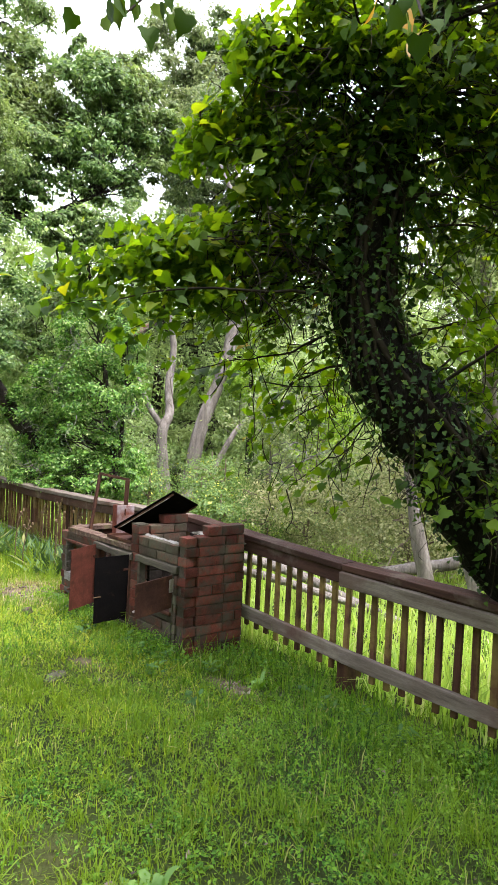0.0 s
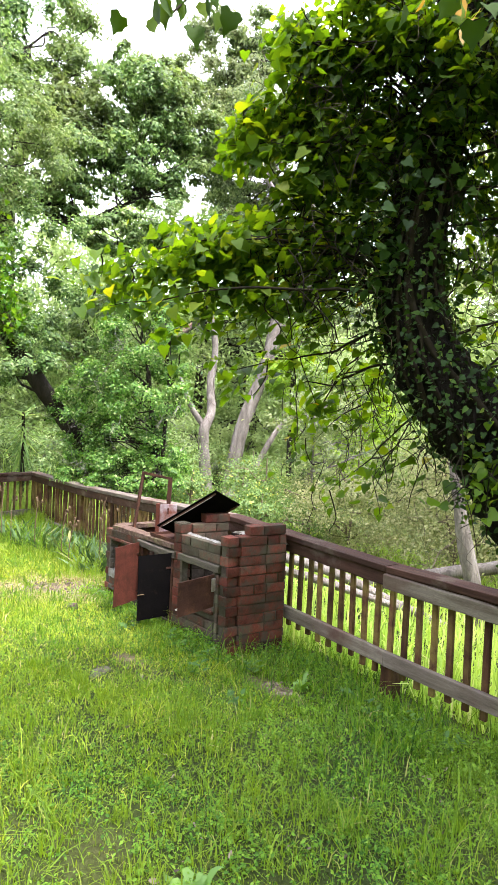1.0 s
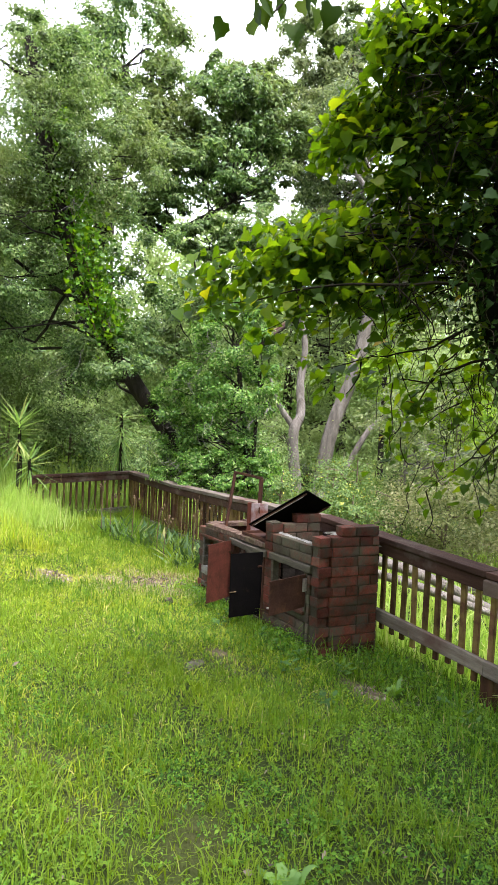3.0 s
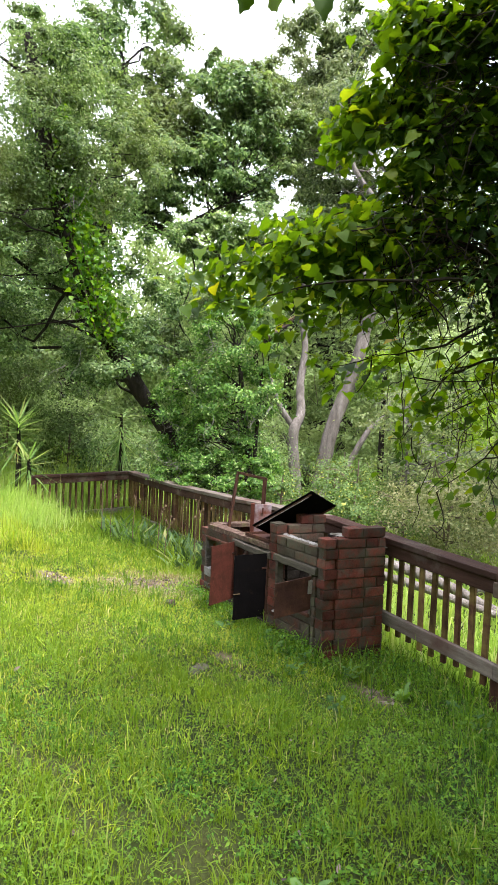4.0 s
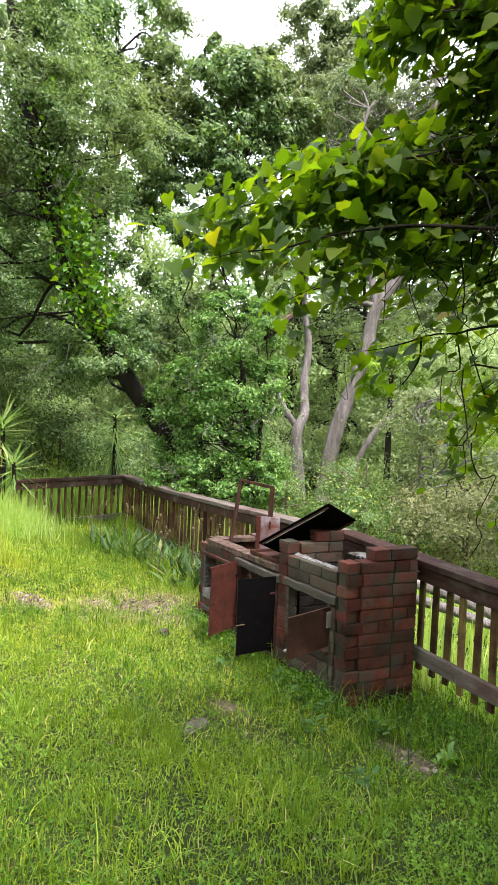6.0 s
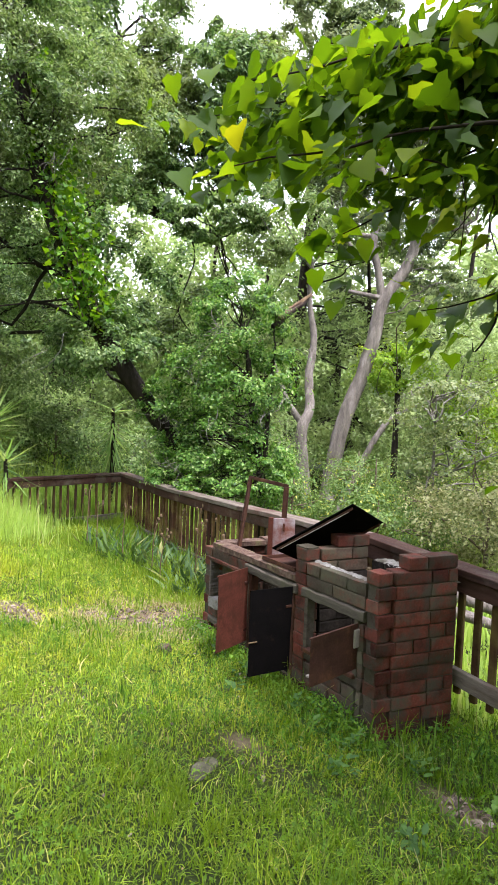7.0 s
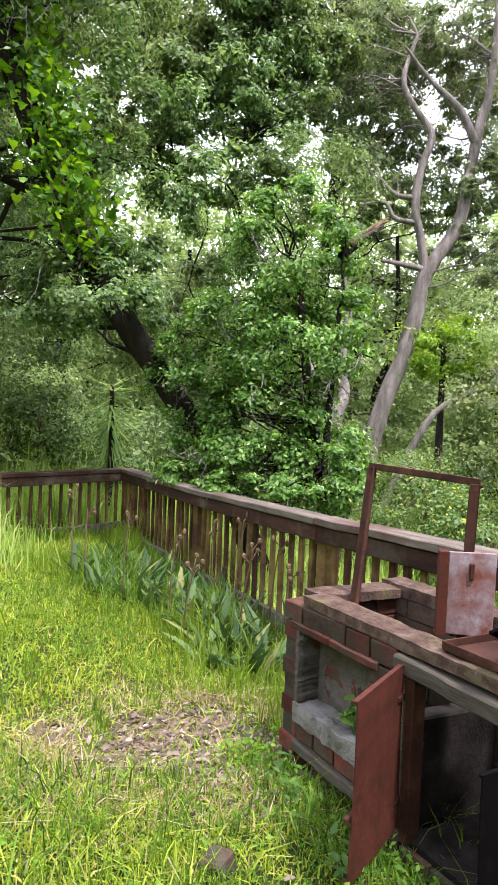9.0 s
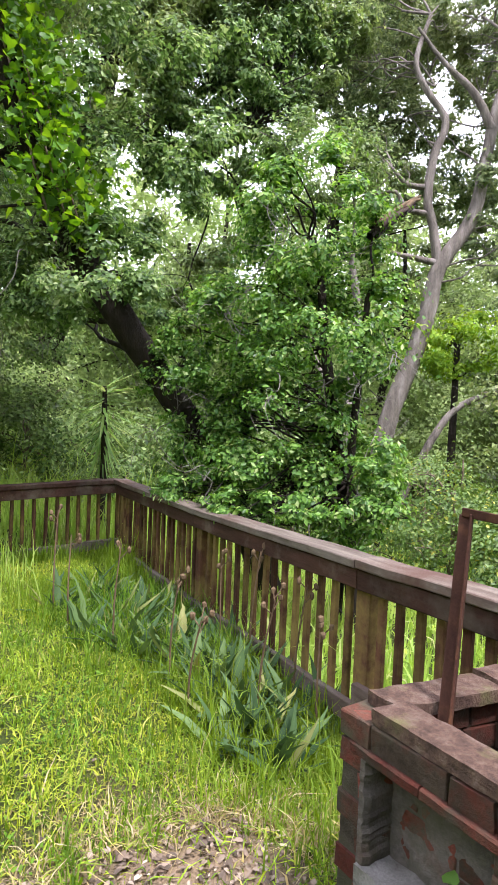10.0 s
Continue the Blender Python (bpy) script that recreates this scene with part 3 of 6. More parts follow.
    # clover and feathery low weeds, leaf upon leaf round short stems, thick in some places and thin in others
    x, y = sow(g, 38000, -8.0, 0.5, -0.3, 2.9, 0.03, 1.2)
    thick = 0.5 + 0.5 * np.sin(2.3 * x + 1.9 * np.sin(1.7 * y)) * np.sin(2.9 * y + 1.3 * np.sin(2.1 * x) + 0.7)
    ok = g.uniform(size=len(x)) < (0.12 + 0.75 * thick) * np.interp(x, [-3.6, -2.6], [0.4, 1.0])
    x, y, thick = x[ok], y[ok], thick[ok]
    each = 9
    tall = (0.018 + 0.050 * thick * g.uniform(0.3, 1.0, len(x))).repeat(each)
    k = np.tile(np.linspace(0.15, 1.0, each), len(x))
    a = g.uniform(0, 6.28, len(k))
    reach = 0.020 * (1.15 - 0.6 * k) * g.uniform(0.5, 1.3, len(k))
    x, y = x.repeat(each) + np.cos(a) * reach, y.repeat(each) + np.sin(a) * reach
    c = np.stack([x, y, ground_height(x, y) + tall * k], 1)
    v, f = scatter_leaves(c, 0.0135, LEAF_SMALL, 0.9, 0.4, 0, g)
    tagged(part("clover", soup("clover", v, f), CLOVER), "low clover and small round-leaved weeds in the lawn", "clover", kind="stuff")
    # leafy weeds at the foot of the barbecue and of the fence
    x = np.concatenate([g.uniform(-4.9, -2.95, 5000), g.uniform(-3.2, -0.4, 5000)])
    y = np.concatenate([2.2 + 0.068 * (x[:5000] + 4.77) - np.abs(g.normal(size=5000)) * 0.16 - 0.02, 2.80 - np.abs(g.normal(size=5000)) * 0.22])
    thick = 0.5 + 0.5 * np.sin(6.3 * x + 1.0) * np.sin(5.1 * y + 2.0 * x)
    ok = g.uniform(size=len(x)) < (0.25 + thick) * np.interp(x, [-3.7, -3.3], [0.35, 0.9])
    x, y, thick = x[ok], y[ok], thick[ok]
    c = np.stack([x, y, ground_height(x, y) + g.uniform(0.01, 0.05, len(x)) + 0.09 * thick * g.uniform(size=len(x))], 1)
    v, f = scatter_leaves(c, 0.018, LEAF_SMALL, 0.4, 0.4, 0, g)
    tagged(part("leafy_weeds", soup("leafy_weeds", v, f), CLOVER), "dark leafy weeds along the barbecue and the fence", "weeds", kind="stuff")
    # dead leaves on the bare patches, and a few in the grass
    x, y = g.uniform(-6.8, -1.6, 40000), g.uniform(0.9, 2.8, 40000)
    ok = (bare(x, y) > g.uniform(0.1, 1.0, len(x))) & ((x < -4.2) | ((x > -3.0) & (y > 2.1)))
    x, y = np.concatenate([x[ok][:4200], g.uniform(-6, -0.5, 350)]), np.concatenate([y[ok][:4200], g.uniform(0.3, 2.7, 350)])
    c = np.stack([x, y, ground_height(x, y) + g.uniform(0.004, 0.02, len(x))], 1)
    v, f = scatter_leaves(c, 0.021, LEAF_OVAL, 0.9, 0.5, 0, g)
    tagged(part("leaf_litter", soup("leaf_litter", v, f), LITTER), "dry brown fallen leaves on bare earth", "dead leaves", kind="stuff")


def build_hillside():
    """Wooded slope closing the view all round, raised unseen behind to block sky light."""
    m, n, l, b = node_material("wooded_slope", 0.9)
    a = noise_node(n, l, 0.9, 8, 0.7, "Position")
    r = ramp_node(n, [(0.32, (0.05, 0.085, 0.02)), (0.5, (0.13, 0.185, 0.055)), (0.68, (0.24, 0.29, 0.10))])
    l.new(a.outputs["Fac"], r.inputs[0])
    l.new(r.outputs[0], b.inputs["Base Color"])
    bump_node(n, l, b, a.outputs["Fac"], 1.0, 0.6)
    ang = np.linspace(0, 2 * np.pi, 361)[:-1]
    d = np.concatenate([np.linspace(31, 46, 22), [60, 90]])
    aa, dd = np.meshgrid(ang, d, indexing="ij")
    rise = np.clip((dd - 31) / 15, 0, 1)
    lump = np.abs(np.sin(aa * 19 + np.sin(dd * 0.5)) * np.sin(dd * 0.75 + aa * 7)) * 1.6 + np.abs(np.sin(aa * 47 + dd)) * 0.8
    # the cosine term adds height behind the camera, to darken faces turned that way
    z = -2.0 + rise * (9.5 + 2.2 * np.sin(aa * 5 + 1) + 15 * np.maximum(0, np.cos(aa + 0.92)) ** 0.7) + lump * np.minimum(1, rise * 4)
    v = np.stack([-6 + dd * np.cos(aa), 4 + dd * np.sin(aa), z], -1).reshape(-1, 3)
    k = len(d)
    i, j = np.meshgrid(np.arange(360), np.arange(k - 1), indexing="ij")
    q, w = (i * k + j).ravel(), (((i + 1) % 360) * k + j).ravel()
    tagged(part("backdrop", soup("backdrop", v, np.stack([q, q + 1, w + 1, w], -1), True), m), "wooded hillside closing the view, its unseen side raised to block sky light", "hillside", kind="structure")


build_ground()
build_hillside()
build_grass()


# ---- fence ----
def rail_height(x):
    return float(np.interp(x, [-9.3, -7.5, -5.75, -3.9, -2.25, 0.6], [0.385, 0.40, 0.455, 0.535, 0.485, 0.50]))


def fence_line(x):
    return float(np.interp(x, [-9.3, -5.75, 0.6], [2.97, 2.93, 2.86]))


def between(a, b):
    """The pose of a board that runs along its x from a to b."""
    d = Vector(b) - Vector(a)
    return Matrix.Translation(a) @ d.to_track_quat("X", "Z").to_matrix().to_4x4(), d.length


def build_fence():
    fence = thing("fence", "low weathered red-stained wooden fence with square balusters and flat cap", "fence", Matrix.Translation((-9.29, 2.97, gh(-9.29, 2.97))))
    inv = fence.matrix_basis.inverted()
    stake = soup_box((-0.019, -0.012, 0), (0.019, 0.012, 1.0))
    posts = [-9.29, -7.30, -5.60, -3.95, -2.25, -0.45]

    def board(name, a, b, lo, hi, material, seed, label=""):
        m, n = between(a, b)
        part(name, worn_board((0.002, lo[0], lo[1]), (n - 0.002, hi[0], hi[1]), max(4, int(n * 6)), 0.003, 0.004, seed), material, fence, label, inv @ m)

    for k, (a, b) in enumerate(zip(posts, posts[1:])):
        pa, pb = (a, fence_line(a), rail_height(a)), (b, fence_line(b), rail_height(b))
        board("cap_rail", pa, pb, (-0.075, -0.038), (0.07, 0.0), RED_WOOD_X if k > 2 else GREY_RAIL, k, "worn greyed cap board" if k < 3 else "")
        board("top_rail", (pa[0], pa[1], pa[2] - 0.04), (pb[0], pb[1], pb[2] - 0.04), (-0.058, -0.088), (-0.021, -0.002), RED_WOOD_X, k + 20)
        lo = 0.62 if k < 2 else 0.525
        board("bottom_rail", (pa[0], pa[1], pa[2] - lo), (pb[0], pb[1], pb[2] - lo), (-0.058, -0.088), (-0.021, 0.0), GREY_RAIL, k + 40, "greyed lower board")
    # a pale board nailed on below the cap of the near bay
    a, b = -2.25, -0.45
    board("mending_board", (a, fence_line(a), rail_height(a) - 0.045), (b, fence_line(b), rail_height(b) - 0.055), (-0.098, -0.085), (-0.060, 0.0), GREY_RAIL, 77, "pale unpainted mending board")
    for i, x in enumerate(posts):
        z0 = gh(x, fence_line(x)) - 0.1
        z1 = rail_height(x) - (0.60 if x == -2.25 else 0.039)
        part("post", box((-0.044, -0.018, z0), (0.044, 0.07, z1), 0.005, 0.003, i), RED_WOOD, fence, "", inv @ Matrix.Translation((x, fence_line(x), 0)))
    r = random.Random(3)
    x = -9.19
    while x < -0.05:
        if min(abs(x - p) for p in posts if p != -2.25) > 0.065:
            z1 = rail_height(x) - 0.04
            z0 = z1 - (0.63 if x > -5.6 else 0.70) - r.uniform(0, 0.03)
            part("baluster", stake, RED_WOOD, fence, "", inv @ pose(x, fence_line(x), z0, r.uniform(-0.8, 0.8), r.uniform(-0.8, 0.8), r.uniform(-4, 4)) @ Matrix.Diagonal((1, 1, z1 - z0, 1)))
        x += 0.105 + r.uniform(-0.004, 0.004)
    # the short return at the far end
    a, b = Vector((-9.29, 2.97, 0.385)), Vector((-8.97, 1.36, 0.36))
    board("cap_rail", a, b, (-0.075, -0.038), (0.07, 0.0), RED_WOOD_X, 61)
    board("top_rail", a - Vector((0, 0, 0.04)), b - Vector((0, 0, 0.04)), (0.021, -0.088), (0.058, -0.002), RED_WOOD_X, 62)
    board("bottom_rail", a - Vector((0, 0, 0.57)), b - Vector((0, 0, 0.57)), (0.021, -0.088), (0.058, 0.0), GREY_RAIL, 63)
    n = 16
    for i in range(1, n + 1):
        p = a.lerp(b, i / n)
        wide = 2.3 if i == n else 1
        part("post" if i == n else "baluster", stake, RED_WOOD, fence, "", inv @ pose(p.x, p.y, p.z - 0.73, r.uniform(-0.8, 0.8), r.uniform(-0.8, 0.8), 11) @ Matrix.Diagonal((wide, wide, 0.69, 1)))


def soup_box(lo, hi):
    """A small box with bevelled edges, as a mesh to share."""
    bm = box(lo, hi, 0.004)
    me = bpy.data.meshes.new("stake")
    bm.to_mesh(me)
    bm.free()
    return me


build_fence()


# ---- brick barbecue ----
COURSE, Z_FOOT = 0.068, -0.355
SKEW = 0.19
SIDE_TURN = math.degrees(math.atan2(-SKEW, 1.0))


def course(k):
    return Z_FOOT + COURSE * k


def skewed(u, v, z):
    return (u + SKEW * v, v, z)


def prism(corners, z0, z1, wobble=0.0, cuts=1, seed=0, bevel=0.006):
    """An upright block over a four-cornered plan."""
    r = random.Random(seed)
    bm = bmesh.new()
    low = [bm.verts.new((x, y, z0)) for x, y in corners]
    bm.faces.new(low[::-1])
    top = [bm.verts.new((x, y, z1 + r.uniform(-wobble, wobble))) for x, y in corners]
    bm.faces.new(top)
    for i in range(len(corners)):
        j = (i + 1) % len(corners)
        bm.faces.new((low[i], low[j], top[j], top[i]))
    if bevel:
        bmesh.ops.bevel(bm, geom=list(bm.edges), offset=bevel, segments=1, affect="EDGES")
    if cuts > 1:
        bmesh.ops.subdivide_edges(bm, edges=list(bm.edges), cuts=cuts, use_grid_fill=True)
        for v in bm.verts:
            v.co += Vector([r.uniform(-wobble, wobble) for i in range(3)])
    return bm


def crumble(bm, length, seed, amount=0.004):
    """Cuts a block finely across its length and wears its faces unevenly."""
    long = [e for e in bm.edges if e.calc_length() > length * 0.7]
    bmesh.ops.subdivide_edges(bm, edges=long, cuts=max(6, int(length / 0.022)), use_grid_fill=True)
    bmesh.ops.subdivide_edges(bm, edges=[e for e in bm.edges if e.calc_length() > 0.03], cuts=3, use_grid_fill=True)
    off = Vector((seed * 3.1, seed * 1.7, 0))
    for v in bm.verts:
        p = v.co * 24 + off
        v.co += Vector((noise.noise(p), noise.noise(p + Vector((9, 0, 0))), noise.noise(p + Vector((0, 9, 0))))) * amount + Vector((0, 0, noise.noise(p * 3.1))) * amount * 0.4
    return bm


def brick_mesh(length, seed):
    r = random.Random(seed)
    bm = bmesh.new()
    made = bmesh.ops.create_cube(bm, size=1.0)["verts"]
    for v in made:
        v.co = Vector((v.co.x * (length - 0.006), v.co.y * 0.09, v.co.z * (COURSE - 0.007)))
        v.co += Vector([r.uniform(-0.0025, 0.0025) for i in range(3)])
    bmesh.ops.bevel(bm, geom=list(bm.edges), offset=0.003, segments=1, affect="EDGES")
    for v in bm.verts:
        v.co += Vector([r.uniform(-0.0018, 0.0018) for i in range(3)])
    me = bpy.data.meshes.new("brick")
    bm.to_mesh(me)
    bm.free()
    return me


BRICKS = {}


def brick_of(length, seed, material):
    key = (round(length, 2), seed % 4, material.name)
    if key not in BRICKS:
        me = brick_mesh(round(length, 2), seed % 4)
        me.materials.append(material)
        BRICKS[key] = me
    return BRICKS[key]


def build_barbecue():
    home = pose(-4.77, 2.20, 0, 0, 0, math.degrees(math.atan2(0.11, 1.61)))
    bbq = thing("barbecue", "old brick barbecue with rusted doors and broken top", "barbecue", home)
    r = random.Random(21)

    def run(u0, u1, k0, k1, material=BRICK, v=0.0, turn=0.0, origin=None, thick=0.09, seed=0, bond=0):
        """Courses k0 to k1 of bricks from u0 to u1, with mortar set back between them."""
        turned = pose(*(origin or (0, 0, 0)), 0, 0, turn)
        mortar = bmesh.new()
        made = bmesh.ops.create_cube(mortar, size=1.0)["verts"]
        for w in made:
            p = Vector((u0 + 0.010 + (w.co.x + 0.5) * (u1 - u0 - 0.020), v + 0.008 + (w.co.y + 0.5) * (thick - 0.016), course(k0) + (w.co.z + 0.5) * ((k1 - k0) * COURSE - 0.006)))
            w.co = turned @ p
        part("mortar", mortar, MORTAR, bbq)
        for k in range(k0, k1):
            x = u0
            if bond == 1 and k % 2:
                continue
            if bond == 2 and k % 2:
                x -= 0.092
            first = (0.105 if (k + seed) % 2 else 0.21) * r.uniform(0.9, 1.05)
            while x < u1 - 0.02:
                n = min(first, u1 - x)
                if u1 - x - n < 0.04:
                    n = u1 - x
                first = 0.21 if r.random() < 0.8 else 0.105
                m = turned @ pose(x + n / 2, v + 0.045 + r.uniform(-0.002, 0.002), course(k) + COURSE / 2, r.uniform(-0.5, 0.5), r.uniform(-0.5, 0.5), r.uniform(-0.4, 0.4))
                part("brick", brick_of(n, r.randrange(4), material), None, bbq, "", m)
                x += n

    # front
    run(-0.07, 0.02, 0, 9, bond=1)
    run(-0.07, 0.25, 9, 10, BRICK_GREY)
    run(0.25, 0.36, 9, 10)
    run(0.02, 0.36, 3, 4)
    run(0.36, 0.51, 0, 9, BRICK_GREY)
    run(0.36, 0.47, 9, 10)
    run(0.51, 0.97, 0, 2, BRICK_GREY)
    run(0.97, 1.07, 0, 13)
    run(1.07, 1.48, 0, 4, BRICK_GREY)
    run(1.07, 1.525, 10, 12, BRICK_GREY)
    run(1.48, 1.525, 0, 9, BRICK_GREY)
    run(1.525, 1.614, 0, 13, bond=1)
    # sides; both run back at a slant
    run(0.092, 0.47, 0, 13, origin=(1.614, 0, 0), turn=90 + SIDE_TURN, bond=2)
    run(0.17, 0.47, 13, 14, origin=(1.614, 0, 0), turn=90 + SIDE_TURN, v=0.0)
    run(0.092, 0.47, 0, 10, origin=(0.02, 0, 0), turn=90 + SIDE_TURN, bond=2)
    # back of the niche and of the fireboxes
    run(0.02, 0.36, 4, 9, v=0.09)
    run(0.05, 1.68, 0, 10, BRICK_GREY, v=0.40)
    run(1.16, 1.68, 10, 12, SOOT, v=0.40)
    run(0.093, 0.40, 2, 11, SOOT, origin=(1.07, 0, 0), turn=90 + SIDE_TURN)
    run(0.093, 0.40, 11, 13, BRICK_GREY, origin=(1.07, 0, 0), turn=90 + SIDE_TURN)
    run(0.20, 0.41, 13, 14, origin=(1.064, 0, 0), turn=90 + SIDE_TURN)
    # floors, ledges and lintels
    part("hearth", prism([skewed(0.5, 0.02, 0)[:2], skewed(1.52, 0.02, 0)[:2], skewed(1.52, 0.4, 0)[:2], skewed(0.5, 0.4, 0)[:2]], -0.24, -0.20, 0.003), SOOT, bbq, "sooty floor of the firebox")
    part("grate_shelf", prism([skewed(1.07, 0.0, 0)[:2], skewed(1.5, 0.0, 0)[:2], skewed(1.5, 0.4, 0)[:2], skewed(1.07, 0.4, 0)[:2]], -0.075, -0.02, 0.004), MORTAR, bbq, "rough mortar shelf")
    part("partition", prism([skewed(0.40, 0.1, 0)[:2], skewed(0.46, 0.1, 0)[:2], skewed(0.46, 0.4, 0)[:2], skewed(0.40, 0.4, 0)[:2]], -0.3, 0.10, 0.003), SOOT, bbq)
    sill = crumble(prism([(0.015, -0.012), (0.37, -0.012), (0.37, 0.10), (0.015, 0.10)], -0.085, -0.02, 0.0, 1, 4, 0), 0.355, 4, 0.009)
    part("sill", sill, PLASTER, bbq, "sloping sill of pale crumbling plaster")
    jag = bmesh.new()
    rows = []
    for i in range(31):
        z = -0.03 + 0.27 * i / 30
        w = 0.020 + 0.012 * noise.noise(Vector((z * 31, 1.7, 0))) + 0.006 * noise.noise(Vector((z * 90, 4.1, 0)))
        d = 0.004 * noise.noise(Vector((z * 60, 9.0, 0)))
        rows.append([jag.verts.new(p) for p in ((0.012, -0.004 + d, z), (0.016 + w * 0.7, -0.005 + d, z), (0.018 + w, 0.012 + d, z), (0.018 + w * 0.8, 0.050, z), (0.018 + w * 0.9, 0.09, z))])
    for p, q in zip(rows, rows[1:]):
        for j in range(4):
            jag.faces.new((p[j], p[j + 1], q[j + 1], q[j]))
    part("plaster_edge", jag, GREY_RENDER, bbq, "broken plaster edge of the niche")
    # plaster skin over the bricks at the back of the niche, fallen off in places
    skin = bmesh.new()
    grid = [[skin.verts.new((0.02 + 0.34 * i / 34, 0.0885 - 0.011 * max(-0.6, noise.noise(Vector((i * 0.16, k * 0.13, 3.0))) + 0.35 * noise.noise(Vector((i * 0.5, k * 0.45, 8.0))) + 0.02 - 0.4 * (i > 18) * (k < 12)), -0.03 + 0.285 * k / 28)) for k in range(29)] for i in range(35)]
    for p, q in zip(grid, grid[1:]):
        for k in range(28):
            skin.faces.new((p[k], q[k], q[k + 1], p[k + 1])).smooth = True
    part("plaster_skin", skin, GREY_RENDER, bbq, "grey plaster skin with bricks showing through")
    part("ledge", worn_board((0.015, -0.012, -0.195), (0.37, 0.09, -0.155), 6, 0.004, 0.006, 6), OLD_WOOD, bbq, "mossy grey ledge")
    part("lintel", worn_board((0.47, -0.012, 0.262), (1.0, 0.08, 0.312), 8, 0.004, 0.006, 8), OLD_WOOD, bbq, "weathered grey timber lintel")
    part("lintel", worn_board((1.05, -0.014, 0.268), (1.53, 0.08, 0.320), 8, 0.004, 0.006, 9), OLD_WOOD, bbq, "weathered grey timber lintel")
    for u0, u1 in ((-0.02, 0.185), (0.19, 0.40)):
        part("lintel_brick", worn_board((u0, -0.010, 0.236), (u1, 0.05, 0.262), 6, 0.002, 0.004, 10), BRICK, bbq, "thin brick over the niche")
    # worn mortar along the top of the higher firebox
    def crest(u0, u1, v0, v1, z, seed):
        g = random.Random(seed)
        bm = bmesh.new()
        n, rows = 60, []
        for i in range(n + 1):
            u = u0 + (u1 - u0) * i / n
            h = z + 0.003 + 0.003 * math.sin(i * 0.7 + seed) + g.uniform(-0.002, 0.002)
            rows.append([bm.verts.new(skewed(u, v0 - 0.004 + g.uniform(0, 0.008), z - 0.008 + g.uniform(-0.005, 0.004))), bm.verts.new(skewed(u, v0 + 0.02 + g.uniform(-0.01, 0.01), h)), bm.verts.new(skewed(u, v1 - 0.02 + g.uniform(-0.01, 0.01), h + g.uniform(-0.006, 0.006))), bm.verts.new(skewed(u, v1 + 0.004, z - 0.012))])
        for a, b in zip(rows, rows[1:]):
            for j in range(3):
                bm.faces.new((a[j], b[j], b[j + 1], a[j + 1]))
        bm.faces.new([q for q in rows[0]][::-1])
        bm.faces.new([q for q in rows[-1]])
        bmesh.ops.recalc_face_normals(bm, faces=bm.faces)
        return bm
    part("plaster_crest", crest(1.07, 1.525, 0.040, 0.092, 0.461, 2), PLASTER, bbq, "broken white plaster along the top edge")
    part("plaster_crest", crest(1.10, 1.60, 0.40, 0.49, 0.461, 3), PLASTER, bbq, "broken white plaster along the top edge")
    part("pier_top", crumble(prism([(0.968, 0.004), (1.066, 0.004), (1.066, 0.088), (0.968, 0.088)], 0.527, 0.537, 0.0, 1, 5, 0), 0.098, 5, 0.004), MORTAR, bbq, "mortar left on the pier")
    # top of the low firebox: worn brick rim round an open pit
    def rim(u0, u1, v0, v1, z0, z1, seed):
        bm = prism([skewed(u0, v0, 0)[:2], skewed(u1, v0, 0)[:2], skewed(u1, v1, 0)[:2], skewed(u0, v1, 0)[:2]], z0, z1, 0.0, 1, seed, 0)
        return crumble(bm, max(u1 - u0, v1 - v0), seed)
    part("rim", rim(0.03, 0.975, 0.005, 0.105, 0.326, 0.362, 1), RUST_TOP, bbq, "brick rim under rusty flakes and moss")
    part("rim", rim(-0.06, 0.045, 0.07, 0.40, 0.326, 0.358, 2), RUST_TOP, bbq, "worn mortar rim")
    part("rim", rim(-0.06, 0.975, 0.40, 0.50, 0.326, 0.372, 3), RUST_TOP, bbq, "brick rim under rusty flakes")
    # doors
    def door(name, hinge, free, z0, z1, material, label, seed):
        a, b = Vector((*hinge, 0)), Vector((*free, 0))
        m, n = between(a, b)
        d = part(name, sheet(n, z0, z1, seed), material, bbq, label, m)
        return d, n
    d, n = door("door", (0.505, -0.006), (0.608, -0.284), -0.165, 0.300, RUST, "rust-red sheet steel door standing open", 1)
    part("latch", box((n - 0.03, -0.016, -0.005), (n + 0.012, -0.004, 0.012), 0.002), RUST_DARK, d)
    part("hinge", box((0.0, -0.014, 0.20), (0.035, 0.006, 0.215), 0.002), RUST_DARK, d)
    part("hinge", box((0.0, -0.014, -0.10), (0.035, 0.006, -0.085), 0.002), RUST_DARK, d)
    d, n = door("door", (0.982, -0.024), (0.957, -0.288), -0.165, 0.306, BLACK_STEEL, "soot-black sheet steel door standing open", 2)
    part("latch", box((n - 0.05, 0.003, 0.02), (n + 0.006, 0.010, 0.027), 0.002), STALK, d, "bare metal latch bar")
    part("hinge", box((0.0, -0.014, 0.19), (0.04, 0.008, 0.205), 0.002), RUST_DARK, d)
    d, n = door("door", (1.512, -0.030), (1.562, -0.360), 0.042, 0.266, RUST_DARK, "dark brown rusted steel door standing open", 3)
    part("latch", box((n - 0.05, -0.020, 0.085), (n + 0.006, -0.004, 0.095), 0.002), BARE_STEEL, d, "bare metal latch bar")
    part("hinge", box((-0.008, -0.02, 0.15), (0.03, 0.01, 0.24), 0.003), BARE_STEEL, d, "worn grey hinge")
